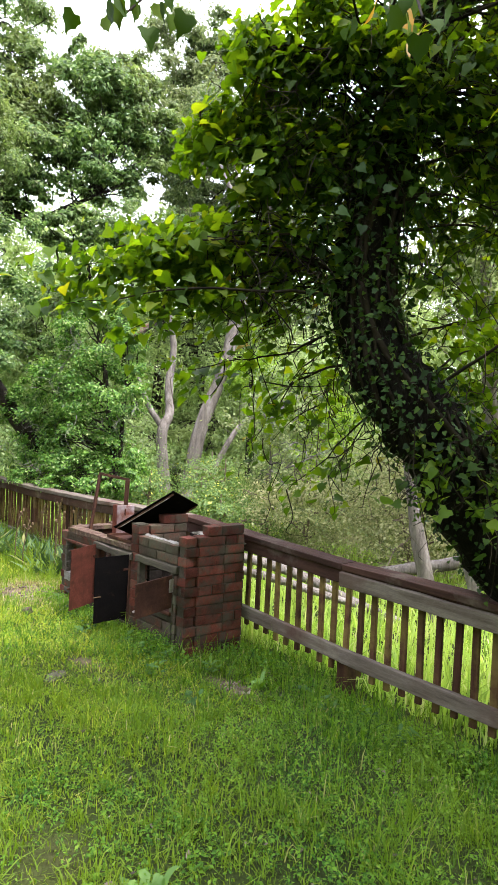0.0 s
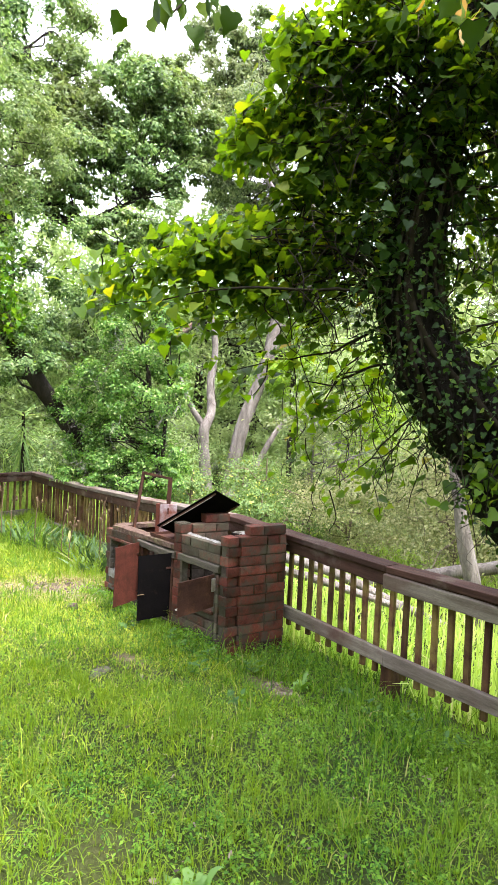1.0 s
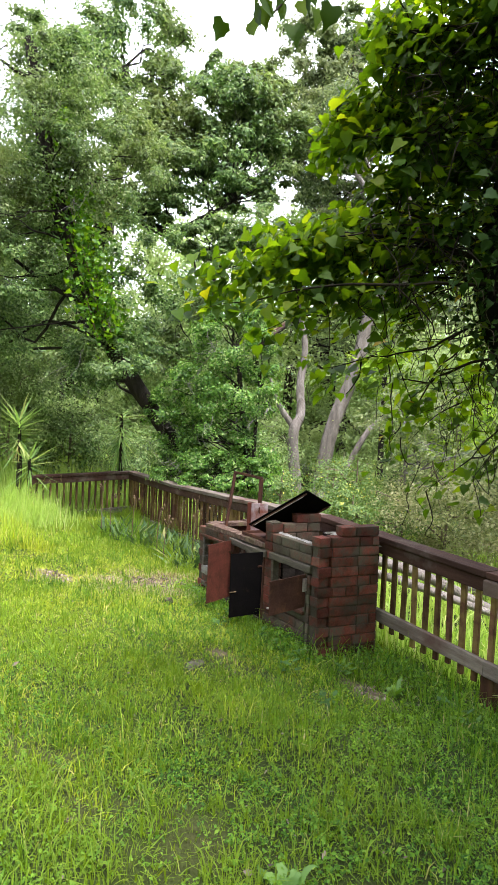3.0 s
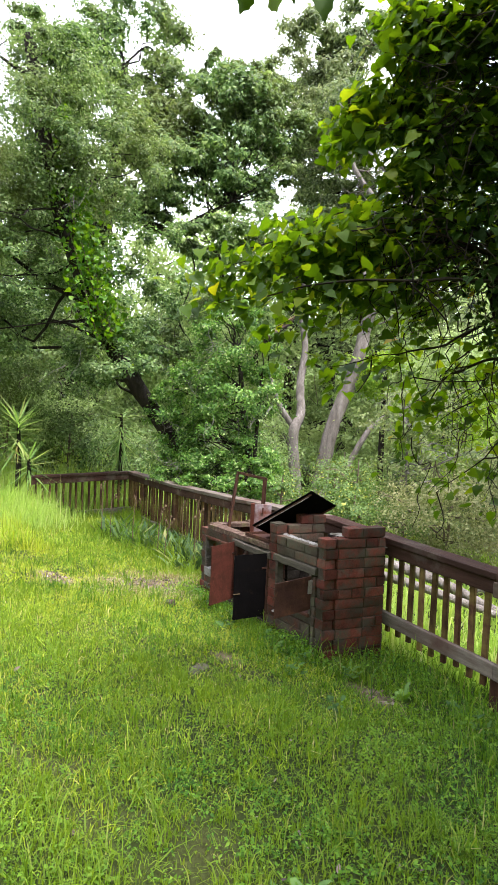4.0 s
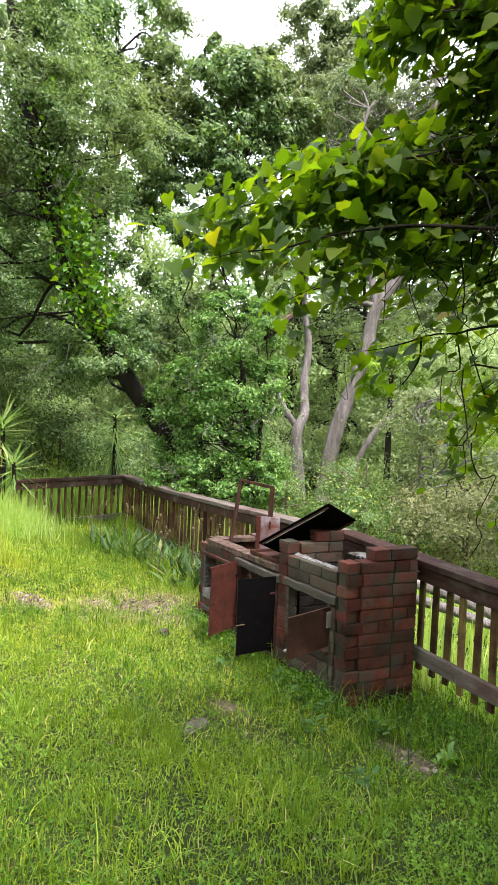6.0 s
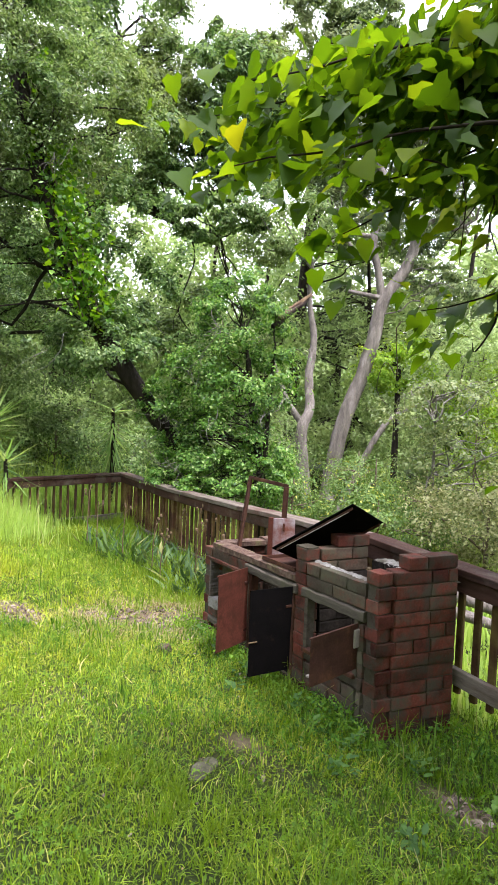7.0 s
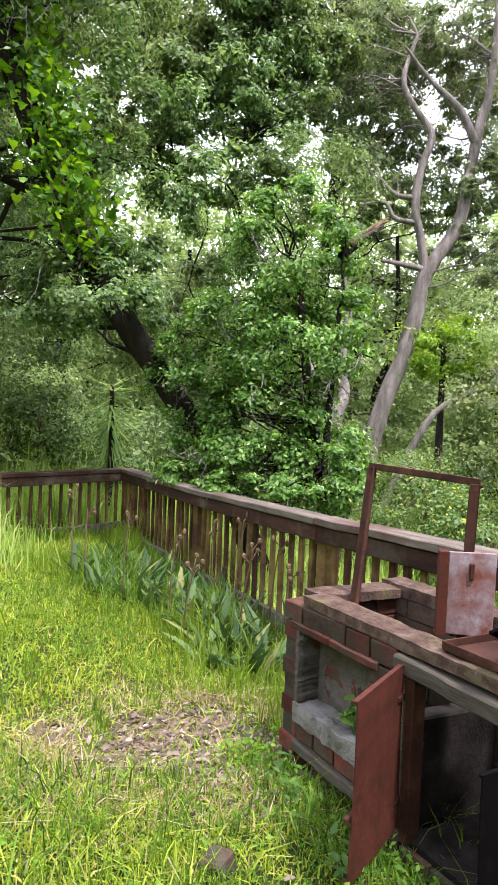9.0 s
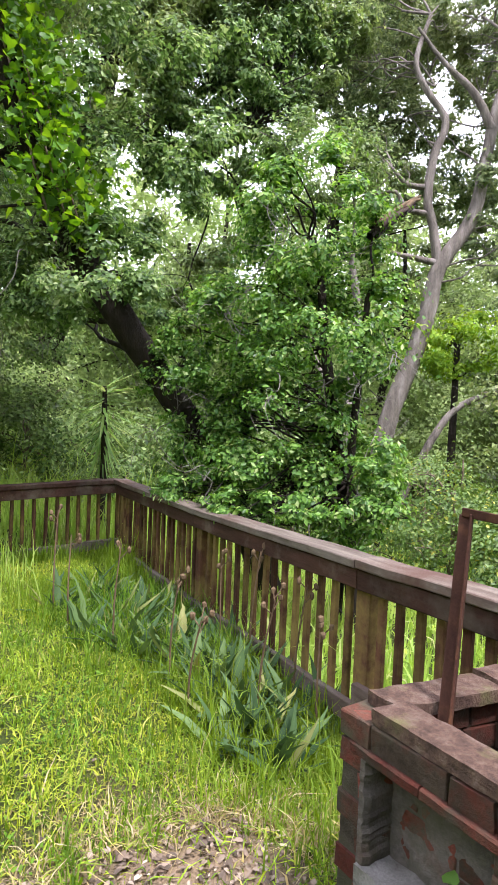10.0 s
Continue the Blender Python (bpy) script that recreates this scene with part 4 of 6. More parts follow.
    # door frames
    for u in (0.525, 0.962):
        part("jamb", box((u - 0.015, -0.004, -0.21), (u + 0.015, 0.05, 0.262), 0.003), RUST_DARK, bbq, "rusted angle iron door jamb")
    for u in (1.082, 1.472):
        part("jamb", box((u - 0.014, -0.004, -0.02), (u + 0.014, 0.05, 0.268), 0.003), OLD_WOOD, bbq, "grey timber jamb")
    part("door_sill", box((1.07, -0.02, -0.03), (1.48, 0.05, -0.006), 0.004, 0.002), RUST_DARK, bbq, "rusted steel sill")
    # goalpost of angle iron on the low firebox
    def bar(name, a, b, w, t, material, label=""):
        m, n = between(a, b)
        bm = bmesh.new()
        box_into(bm, (0, -w / 2, -t / 2), (n, w / 2, t / 2), 0.0015)
        box_into(bm, (0, -w / 2, -t / 2), (n, -w / 2 + t, w * 0.8), 0.0015)
        part(name, bm, material, bbq, label, m)
    bar("upright", (0.132, 0.128, 0.16), (0.060, 0.276, 0.808), 0.035, 0.006, RUST_DARK, "rusted angle iron upright")
    bar("upright", (0.492, 0.262, 0.16), (0.508, 0.278, 0.798), 0.035, 0.006, RUST_DARK, "rusted angle iron upright")
    bar("crossbar", (0.052, 0.278, 0.806), (0.520, 0.280, 0.795), 0.026, 0.005, RUST_DARK, "rusted crossbar")
    m, n = between((0.475, 0.195, 0.345), (0.570, 0.295, 0.345))
    plate = part("back_plate", box((0, -0.004, 0.0), (n, 0.004, 0.25), 0.002, 0.003, 4), RUST_PALE, bbq, "faded red steel plate standing upright", m)
    part("bracket", box((n * 0.45, -0.016, 0.17), (n * 0.55, -0.004, 0.22), 0.003), RUST, plate)
    part("flange", box((-0.03, -0.035, 0.0), (0.0, 0.0, 0.255), 0.002), RUST, plate, "rust-red angle flange")
    corners = [(0.60, 0.03), (0.93, 0.03), (0.96, 0.27), (0.63, 0.22)]
    tray_low = prism(corners, 0.366, 0.371, 0.0, 1, 0, 0.001)
    pan = part("tray", tray_low, RUST_DARK, bbq, "bent rusted sheet steel tray")
    for a, b in zip(corners, corners[1:] + corners[:1]):
        m, n = between((*a, 0.37), (*b, 0.37))
        part("edge", box((0, -0.002, 0), (n, 0.002, 0.022), 0.001), RUST_DARK, pan, "", m)
    # lid: a shallow steel box propped up at a slant
    a, b, c = Vector((0.775, -0.030, 0.478)), Vector((1.207, 0.195, 0.793)), Vector((1.160, 0.508, 0.674))
    x, y = (b - a).normalized(), (c - b)
    y = (y - x * y.dot(x))
    wide = y.length
    y.normalize()
    z = x.cross(y)
    m = Matrix((x, y, z)).transposed().to_4x4()
    m.translation = a
    n = (b - a).length
    lid = part("lid", box((0, 0, -0.004), (n, wide, 0.004), 0.002, 0.003, 5), BLACK_STEEL, bbq, "sooted black steel lid propped up at a slant", m)
    part("lip", box((0.02, 0.016, -0.020), (n - 0.02, 0.020, -0.004), 0.001), RUST_DARK, lid)
    part("lip_edge", box((0.05, 0.0155, -0.023), (n - 0.05, 0.0185, -0.0203), 0.0005), BARE_STEEL, lid, "bright worn edge")
    part("lip", box((0.02, wide - 0.02, -0.020), (n - 0.02, wide - 0.016, -0.004), 0.001), RUST_DARK, lid)


def sheet(n, z0, z1, seed):
    """A sheet steel door with a folded rim, slightly dented."""
    r = random.Random(seed)
    bm = bmesh.new()
    box_into(bm, (0, -0.002, z0), (n, 0.002, z1), 0.0)
    bmesh.ops.subdivide_edges(bm, edges=list(bm.edges), cuts=5, use_grid_fill=True)
    for v in bm.verts:
        k = (v.co.x / n, (v.co.z - z0) / (z1 - z0))
        v.co.y += 0.004 * math.sin(3 * k[0] + seed) * math.sin(4 * k[1] + seed * 2)
    box_into(bm, (0.004, -0.016, z0 + 0.004), (n - 0.004, -0.003, z0 + 0.010), 0.001)
    box_into(bm, (0.004, -0.016, z1 - 0.010), (n - 0.004, -0.003, z1 - 0.004), 0.001)
    return bm


RUST_TOP = surface("rusty_rim", [(0.3, (0.050, 0.034, 0.026)), (0.5, (0.105, 0.066, 0.048)), (0.7, (0.17, 0.13, 0.10))], 22, 120, 0.95, bump=0.9, depth=0.01, grime=((0.13, 0.13, 0.05), 0.3, 6.0))
build_barbecue()


# ---- trees and shrubs beyond the fence ----
def far(px, k, eye=(-3.07, 1.03, 0.91)):
    """Rows of x, y, z, radius drawn nearer to or further from a standpoint."""
    return [tuple(eye[i] + (p[i] - eye[i]) * k for i in range(3)) + (p[3],) for p in px]


def build_trees():
    # the leaning oak at the far corner, hung with vines
    tree("leaning_oak", "dark-trunked oak leaning over the yard corner, dense small leaves", "tree",
         [[(-7.75, 3.85, -0.6, 0.13), (-7.95, 3.50, 0.45, 0.11), (-8.30, 3.0, 1.30, 0.11), (-8.5, 2.35, 2.3, 0.12), (-8.55, 1.85, 3.4, 0.12), (-8.75, 1.45, 4.8, 0.11), (-9.0, 1.2, 6.5, 0.08)]],
         [((-8.35, 1.55, 4.9), (0.45, 0.5, 0.8), 5000, 28), ((-8.5, 1.4, 6.0), (0.5, 0.6, 0.6), 4500, 28), ((-9.1, 0.9, 3.2), (0.9, 1.1, 0.6), 8000, 46), ((-9.0, 0.8, 4.2), (0.8, 0.9, 0.7), 5600, 36), ((-9.6, 0.5, 2.35), (0.7, 1.0, 0.35), 4800, 34), ((-9.2, 1.5, 5.4), (1.5, 1.5, 1.5), 22000, 80), ((-10.64, 1.26, 3.84), (1.44, 1.56, 1.32), 20000, 70), ((-10.88, 1.5, 2.16), (1.32, 1.56, 0.96), 15000, 56), ((-10.64, 1.26, 3.06), (1.44, 1.68, 0.6), 9000, 40),
          ((-8.5, 2.35, 2.1), (0.7, 0.6, 0.6), 10000, 34), ((-11.36, 0.18, 4.56), (1.44, 1.44, 2.64), 11000, 70), ((-12.44, -0.18, 2.16), (1.32, 1.32, 1.08), 6000, 45), ((-8.4, 2.7, 3.2), (0.7, 0.7, 1.1), 9000, 34), ((-8.6, 2.3, 4.9), (0.9, 0.8, 0.9), 9000, 34)],
         OAK, BARK_DARK, 0.045, LEAF_SMALL, 3, 2, 0.55, lump=0.14, core=0.08, bare_twigs=60)
    g = np.random.default_rng(33)
    vine = thing("hanging_vine", "broad-leaved green vine climbing and hanging from the oak", "vine", Matrix.Translation((-8.5, 1.9, 3.0)))
    o = np.array((-8.5, 1.9, 3.0))
    line = smooth_path([(-9.1, 1.55, 5.6), (-8.75, 1.6, 4.75), (-8.5, 1.80, 4.0), (-8.3, 1.93, 3.45), (-8.2, 2.05, 2.9), (-8.15, 2.2, 2.4)], 12)
    c = line[g.integers(0, len(line), 2200)] + g.normal(size=(2200, 3)) * (0.13, 0.17, 0.17)
    v, f = scatter_leaves(c - o, 0.058, LEAF_IVY, 0.35, 0.35, 0.8, g)
    part("vine_foliage", soup("vine_foliage", v, f), VINE, vine)
    stems = [tube(np.hstack([line + g.normal(size=3) * 0.06, np.full((len(line), 1), 0.008)]) - np.array((*o, 0)), 5) for i in range(4)]
    for v, f in stems:
        part("vine_stem", soup("vine_stem", v, f, True), TWIG, vine)
    # glossy small tree that leans on the fence
    tree("bay_bush", "bushy small tree with glossy green leaves overhanging the fence", "small tree",
         [[(-7.0, 4.1, -0.6, 0.06), (-7.1, 3.98, 0.5, 0.05), (-7.2, 3.86, 1.4, 0.04), (-7.3, 3.8, 2.3, 0.025)], [(-7.2, 4.05, -0.5, 0.04), (-7.0, 3.95, 0.8, 0.03), (-6.9, 3.95, 1.9, 0.02)]],
         [((-7.25, 3.70, 2.45), (0.55, 0.55, 0.50), 7474, 34), ((-7.15, 3.80, 1.60), (0.60, 0.62, 0.62), 10350, 46), ((-7.45, 3.50, 0.95), (0.62, 0.45, 0.50), 9200, 40), ((-7.0, 3.9, 0.75), (0.42, 0.42, 0.42), 3679, 24), ((-7.85, 3.12, 0.46), (0.42, 0.25, 0.16), 2300, 14), ((-7.85, 3.30, 0.85), (0.36, 0.30, 0.45), 5290, 26), ((-8.1, 3.08, 1.35), (0.34, 0.28, 0.45), 2530, 18), ((-7.75, 3.3, 1.65), (0.5, 0.4, 0.5), 5750, 28), ((-8.17, 3.05, 0.42), (0.3, 0.16, 0.12), 1494, 12), ((-7.10, 3.45, 0.62), (0.5, 0.32, 0.26), 4200, 26), ((-6.72, 3.72, 0.48), (0.34, 0.28, 0.34), 3600, 26), ((-7.20, 3.05, 0.46), (0.28, 0.16, 0.12), 1494, 12), ((-7.40, 3.30, 0.58), (0.4, 0.25, 0.22), 1494, 12), ((-6.83, 3.20, 0.42), (0.3, 0.2, 0.15), 1494, 12)],
         BUSH, BARK_DARK, 0.037, LEAF_SMALL, 8, 8, 0.4, lump=0.17, core=0.16, bare_twigs=46)
    # tall pale-trunked trees on the creek bank
    main = far([(-15.89, 11.84, -1.2, 0.216), (-15.75, 12.22, 1.18, 0.194), (-15.53, 12.75, 2.79, 0.180), (-15.4, 13.08, 4.07, 0.173), (-15.31, 13.33, 5.27, 0.158), (-14.96, 14.08, 6.66, 0.137), (-14.88, 14.33, 7.94, 0.122), (-14.81, 14.58, 9.54, 0.108), (-14.71, 14.84, 10.66, 0.086), (-14.7, 14.98, 13.5, 0.043)], 0.78)
    snake = far([(-15.31, 13.33, 5.1, 0.108), (-15.45, 13.18, 6.3, 0.094), (-15.56, 13.03, 7.08, 0.094), (-15.55, 13.15, 8.2, 0.086), (-15.44, 13.41, 9.17, 0.079), (-15.72, 12.98, 9.94, 0.065), (-15.91, 12.69, 10.72, 0.058), (-15.79, 13.01, 12.0, 0.036)], 0.78)
    arm = far([(-15.35, 13.2, 5.4, 0.072), (-15.6, 12.7, 5.5, 0.058), (-15.9, 12.2, 5.6, 0.043)], 0.78)
    arm2 = far([(-15.56, 13.05, 7.4, 0.065), (-15.9, 12.6, 7.5, 0.050), (-16.1, 12.2, 7.9, 0.029)], 0.78)
    arm3 = far([(-14.80, 14.45, 9.0, 0.094), (-15.05, 14.0, 9.9, 0.079), (-15.5, 13.3, 10.7, 0.050), (-15.9, 12.7, 11.6, 0.029)], 0.78)
    arm4 = far([(-14.90, 14.28, 7.7, 0.075), (-14.6, 15.0, 8.1, 0.058), (-14.5, 15.5, 7.8, 0.045), (-14.2, 16.2, 8.2, 0.028)], 0.78)
    arm5 = far([(-15.50, 13.1, 6.7, 0.060), (-15.8, 12.5, 6.8, 0.050), (-15.9, 12.2, 7.2, 0.040), (-16.2, 11.6, 7.1, 0.025)], 0.78)
    tree("creek_oak", "tall oak with pale grey forking trunk on the creek bank", "tree", [main, snake, arm, arm2, arm3, arm4, arm5],
         [((-15.1, 11.2, 10.8), (1.4, 1.4, 1.0), 6500, 56), ((-16.0, 12.6, 11.6), (1.6, 1.6, 1.2), 5000, 50), ((-16.4, 12.2, 9.2), (1.3, 1.3, 1.1), 3600, 40), ((-14.9, 14.6, 8.4), (1.5, 1.5, 1.2), 4200, 44), ((-14.2, 14.8, 11.2), (1.5, 1.5, 1.2), 4200, 44), ((-15.3, 10.6, 9.1), (0.9, 0.9, 0.9), 2600, 26), ((-13.8, 12.3, 10.8), (1.0, 1.0, 0.7), 3500, 34), ((-12.2, 11.8, 6.3), (0.7, 0.7, 0.7), 2400, 24),
          ((-14.2, 10.2, 7.1), (0.7, 0.7, 0.5), 2000, 20), ((-13.4, 10.7, 6.2), (0.5, 0.5, 0.3), 1200, 14), ((-12.6, 12.0, 5.2), (0.9, 0.9, 0.5), 2600, 24), ((-16.1, 10.3, 10.5), (0.9, 0.9, 0.9), 2600, 26),
          ((-14.3, 14.3, 10.0), (1.2, 1.2, 0.9), 3600, 40), ((-13.8, 14.9, 8.2), (1.1, 1.1, 0.6), 2600, 32), ((-14.7, 13.8, 11.9), (1.2, 1.2, 0.8), 3000, 36), ((-13.4, 13.0, 9.5), (0.8, 0.8, 0.8), 2600, 26), ((-14.4, 12.3, 10.2), (0.6, 0.6, 0.6), 1200, 16), ((-11.7, 12.9, 8.0), (1.5, 1.5, 1.5), 6000, 50), ((-11.3, 12.2, 4.4), (1.2, 1.2, 0.7), 4000, 34)],
         OAK_PALE, BARK, 0.105, LEAF_TRI, 14, 4, 0.55, lump=0.15, core=0.08)
    tree("slender_oak", "slim grey-trunked oak on the creek bank", "tree",
         [[(-12.3, 8.3, -0.8, 0.15), (-12.36, 8.12, 0.9, 0.135), (-12.42, 8.36, 1.5, 0.115), (-12.70, 8.50, 2.3, 0.10), (-12.74, 8.62, 3.2, 0.085), (-12.9, 8.55, 4.2, 0.06), (-12.9, 8.6, 5.0, 0.04)],
          [(-12.40, 8.2, 1.1, 0.085), (-12.62, 7.85, 1.7, 0.065), (-12.9, 7.62, 2.6, 0.03)]],
         [((-13.5, 7.9, 5.9), (1.4, 1.3, 0.9), 6500, 34)], OAK, BARK, 0.082, LEAF_TRI, 15, 6, 0.6, lump=0.2, core=0.1)
    tree("slanting_tree", "grey trunk slanting away over the creek bank", "tree",
         [[(-12.0, 9.0, -0.9, 0.078), (-11.6, 9.6, 0.75, 0.072), (-11.35, 10.1, 1.45, 0.060), (-10.7, 11.2, 2.0, 0.048)]],
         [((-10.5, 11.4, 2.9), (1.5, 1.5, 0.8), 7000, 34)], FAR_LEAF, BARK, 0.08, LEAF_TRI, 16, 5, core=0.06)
    # the great oak behind
    tree("great_oak", "large dark oak with spreading limbs behind the yard", "tree",
         [[(-18.0, 3.6, 0.2, 0.38), (-17.9, 3.9, 3.0, 0.32), (-17.6, 4.4, 6.2, 0.28), (-17.33, 4.86, 8.8, 0.2), (-17.4, 5.0, 11.5, 0.1)],
          [(-17.5, 4.6, 7.9, 0.20), (-16.9, 5.12, 7.6, 0.18), (-16.62, 5.56, 6.86, 0.16), (-16.04, 6.16, 6.47, 0.13), (-15.64, 6.43, 6.05, 0.10), (-15.02, 7.13, 5.93, 0.06)],
          [(-16.75, 5.3, 7.2, 0.12), (-16.52, 5.76, 7.16, 0.11), (-15.99, 6.27, 6.71, 0.09), (-15.2, 7.2, 7.0, 0.06)],
          [(-16.04, 6.16, 6.5, 0.08), (-15.5, 6.7, 6.9, 0.06), (-14.9, 7.4, 7.3, 0.04)]],
         [((-15.74, 5.4, 7.2), (1.0, 1.0, 0.6), 3600, 30), ((-16.3, 4.3, 7.3), (1.0, 1.0, 0.8), 3600, 30), ((-15.9, 6.4, 8.95), (1.3, 1.3, 0.9), 5000, 40), ((-16.1, 8.2, 10.0), (1.1, 1.1, 0.8), 4000, 34), ((-15.0, 7.9, 7.6), (0.9, 0.9, 0.5), 2600, 24), ((-16.6, 5.2, 9.8), (1.2, 1.2, 0.9), 4000, 34), ((-18.0, 5.5, 12.8), (1.6, 1.6, 1.5), 7500, 60), ((-19.0, 3.7, 12.4), (1.9, 1.9, 1.6), 8000, 60), ((-17.4, 4.4, 9.7), (1.9, 1.9, 1.2), 9000, 60), ((-17.0, 6.1, 10.8), (0.9, 0.9, 1.1), 4000, 34),
          ((-18.4, 2.5, 9.3), (1.8, 1.8, 1.6), 8000, 56), ((-15.2, 7.3, 9.9), (1.4, 1.4, 1.25), 9500, 60), ((-15.2, 8.4, 10.6), (0.8, 0.8, 0.9), 4200, 30), ((-15.5, 7.2, 11.0), (0.7, 0.7, 0.6), 2600, 22), ((-15.1, 6.3, 8.0), (1.6, 1.6, 0.8), 7000, 50),
          ((-15.1, 8.4, 8.6), (1.1, 1.1, 1.0), 5000, 40), ((-14.3, 6.6, 6.0), (1.3, 1.3, 0.5), 5000, 34), ((-16.3, 6.4, 8.7), (1.2, 1.2, 0.9), 5000, 40), ((-15.3, 9.4, 9.9), (1.1, 1.1, 0.85), 4200, 34), ((-15.7, 8.7, 10.9), (1.1, 1.1, 0.85), 4200, 34), ((-16.9, 2.8, 5.9), (1.8, 1.8, 1.5), 9000, 60), ((-15.9, 2.3, 3.1), (1.7, 1.7, 1.3), 8000, 56),
          ((-15.4, 7.5, 4.3), (1.3, 1.3, 0.8), 4000, 30), ((-16.2, 5.9, 3.2), (1.5, 1.5, 0.8), 4500, 30)],
         OAK, BARK_DARK, 0.125, LEAF_TRI, 18, 4, 0.5, lump=0.15, core=0.3)
    tree("tall_oak", "tall grey-green oak rising behind the creek", "tree",
         [[(-19, 12, -0.5, 0.22), (-18.8, 12.2, 4, 0.2), (-18.5, 12.3, 8, 0.17), (-18.0, 12.5, 13, 0.08)], [(-18.5, 12.3, 8, 0.12), (-17.8, 13.0, 10, 0.09), (-17.4, 13.6, 13, 0.05)]],
         [((-17.9, 12.0, 14.2), (1.6, 1.6, 1.5), 9000, 60), ((-17.3, 13.1, 12.3), (1.5, 1.5, 1.7), 9000, 60), ((-17.6, 13.8, 15.6), (1.3, 1.3, 1.1), 5000, 40), ((-17.8, 11.0, 11.1), (1.1, 1.1, 1.1), 4600, 36),
          ((-17.0, 12.3, 9.5), (1.5, 1.5, 1.1), 5200, 40), ((-16.5, 14.3, 10.1), (1.4, 1.4, 1.6), 3500, 30), ((-16.7, 13.8, 7.8), (1.8, 1.8, 1.2), 4000, 34),
          ((-18.2, 17.5, 5.6), (2.6, 2.6, 1.2), 4000, 40), ((-19.2, 15.7, 6.6), (1.6, 1.6, 0.8), 2600, 28), ((-19.3, 13.4, 4.6), (1.7, 1.7, 1.3), 3000, 30), ((-16.1, 16.9, 3.5), (2.2, 2.2, 1.3), 3500, 36)],
         OAK_PALE, BARK_DARK, 0.15, LEAF_TRI, 19, 7, 0.5, lump=0.16, core=0.2)
    tree("creekside_tree", "light green tree leaning over the creek", "tree",
         [[(-3.6, 8.2, -1.2, 0.12), (-3.7, 7.8, 0.8, 0.10), (-3.6, 7.2, 2.4, 0.08), (-3.6, 6.9, 4.2, 0.05)]],
         [((-3.5, 7.0, 4.1), (1.2, 1.2, 1.0), 7000, 40), ((-4.4, 7.3, 3.3), (0.9, 0.9, 0.7), 3500, 26), ((-2.4, 6.8, 3.0), (1.0, 1.0, 1.2), 5500, 34)],
         LIME, BARK, 0.062, LEAF_SMALL, 23, 8, 0.4, core=0.12)
    tree("bank_shrub", "pale yellow-green shrub with bare grey twigs on the bank", "shrub",
         [[(-7.40, 7.14, -1.0, 0.03), (-7.40, 7.14, 0.77, 0.022), (-7.40, 7.14, 1.67, 0.01)]],
         [((-7.40, 7.14, 1.52), (1.0, 1.0, 0.55), 3200, 40), ((-6.90, 7.44, 0.62), (1.1, 1.0, 0.6), 3200, 40)], LIME, TWIG_PALE, 0.055, LEAF_SMALL, 29, 8, 0.4, lump=0.16, core=0.06, bare_twigs=26)
    tree("lime_tree", "small tree with bright lime green leaves beyond the creek", "tree",
         [[(-12.50, 11.16, -1.5, 0.10), (-12.50, 11.16, 2.77, 0.06)]], [((-12.50, 11.16, 2.77), (1.0, 1.0, 0.7), 5200, 46)], GRASS_SHRUB, BARK_DARK, 0.09, LEAF_SMALL, 31, 5, 0.4, lump=0.18)
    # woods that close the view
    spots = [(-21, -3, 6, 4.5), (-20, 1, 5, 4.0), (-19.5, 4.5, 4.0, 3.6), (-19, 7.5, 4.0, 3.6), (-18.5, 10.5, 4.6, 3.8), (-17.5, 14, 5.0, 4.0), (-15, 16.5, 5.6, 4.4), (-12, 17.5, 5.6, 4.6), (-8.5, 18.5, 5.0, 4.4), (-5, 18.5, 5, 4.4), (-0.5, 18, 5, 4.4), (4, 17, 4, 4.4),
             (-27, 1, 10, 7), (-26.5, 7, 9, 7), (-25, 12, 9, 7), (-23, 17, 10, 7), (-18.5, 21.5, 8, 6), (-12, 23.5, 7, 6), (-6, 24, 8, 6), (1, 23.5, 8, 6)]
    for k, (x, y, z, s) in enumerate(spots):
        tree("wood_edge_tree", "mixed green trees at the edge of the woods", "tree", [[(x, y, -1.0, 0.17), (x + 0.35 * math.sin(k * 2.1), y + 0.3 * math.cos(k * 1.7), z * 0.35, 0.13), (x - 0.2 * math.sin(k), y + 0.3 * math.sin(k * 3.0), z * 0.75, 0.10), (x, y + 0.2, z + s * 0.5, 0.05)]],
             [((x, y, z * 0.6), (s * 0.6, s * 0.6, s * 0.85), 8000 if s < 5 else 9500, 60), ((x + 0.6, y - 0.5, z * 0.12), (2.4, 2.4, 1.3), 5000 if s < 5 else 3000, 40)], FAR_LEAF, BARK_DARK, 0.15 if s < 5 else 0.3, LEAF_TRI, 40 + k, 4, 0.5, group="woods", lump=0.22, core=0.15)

    # low scrub on the bank
    def scrub(name, label, material, x, y, r, h, n, size, seed, shape=LEAF_SMALL, up=0.4):
        z = gh(x, y)
        tree(name, label, "shrub", [[(x, y, z - 0.1, 0.03), (x + 0.05, y, z + h * 0.5, 0.02), (x, y + 0.05, z + h, 0.01)]], [((x, y, z + h * 0.55), (r, r, h * 0.55), int(n * 1.5), max(12, n // 100))], material, TWIG, size, shape, seed, 8, up, shell=0.3)
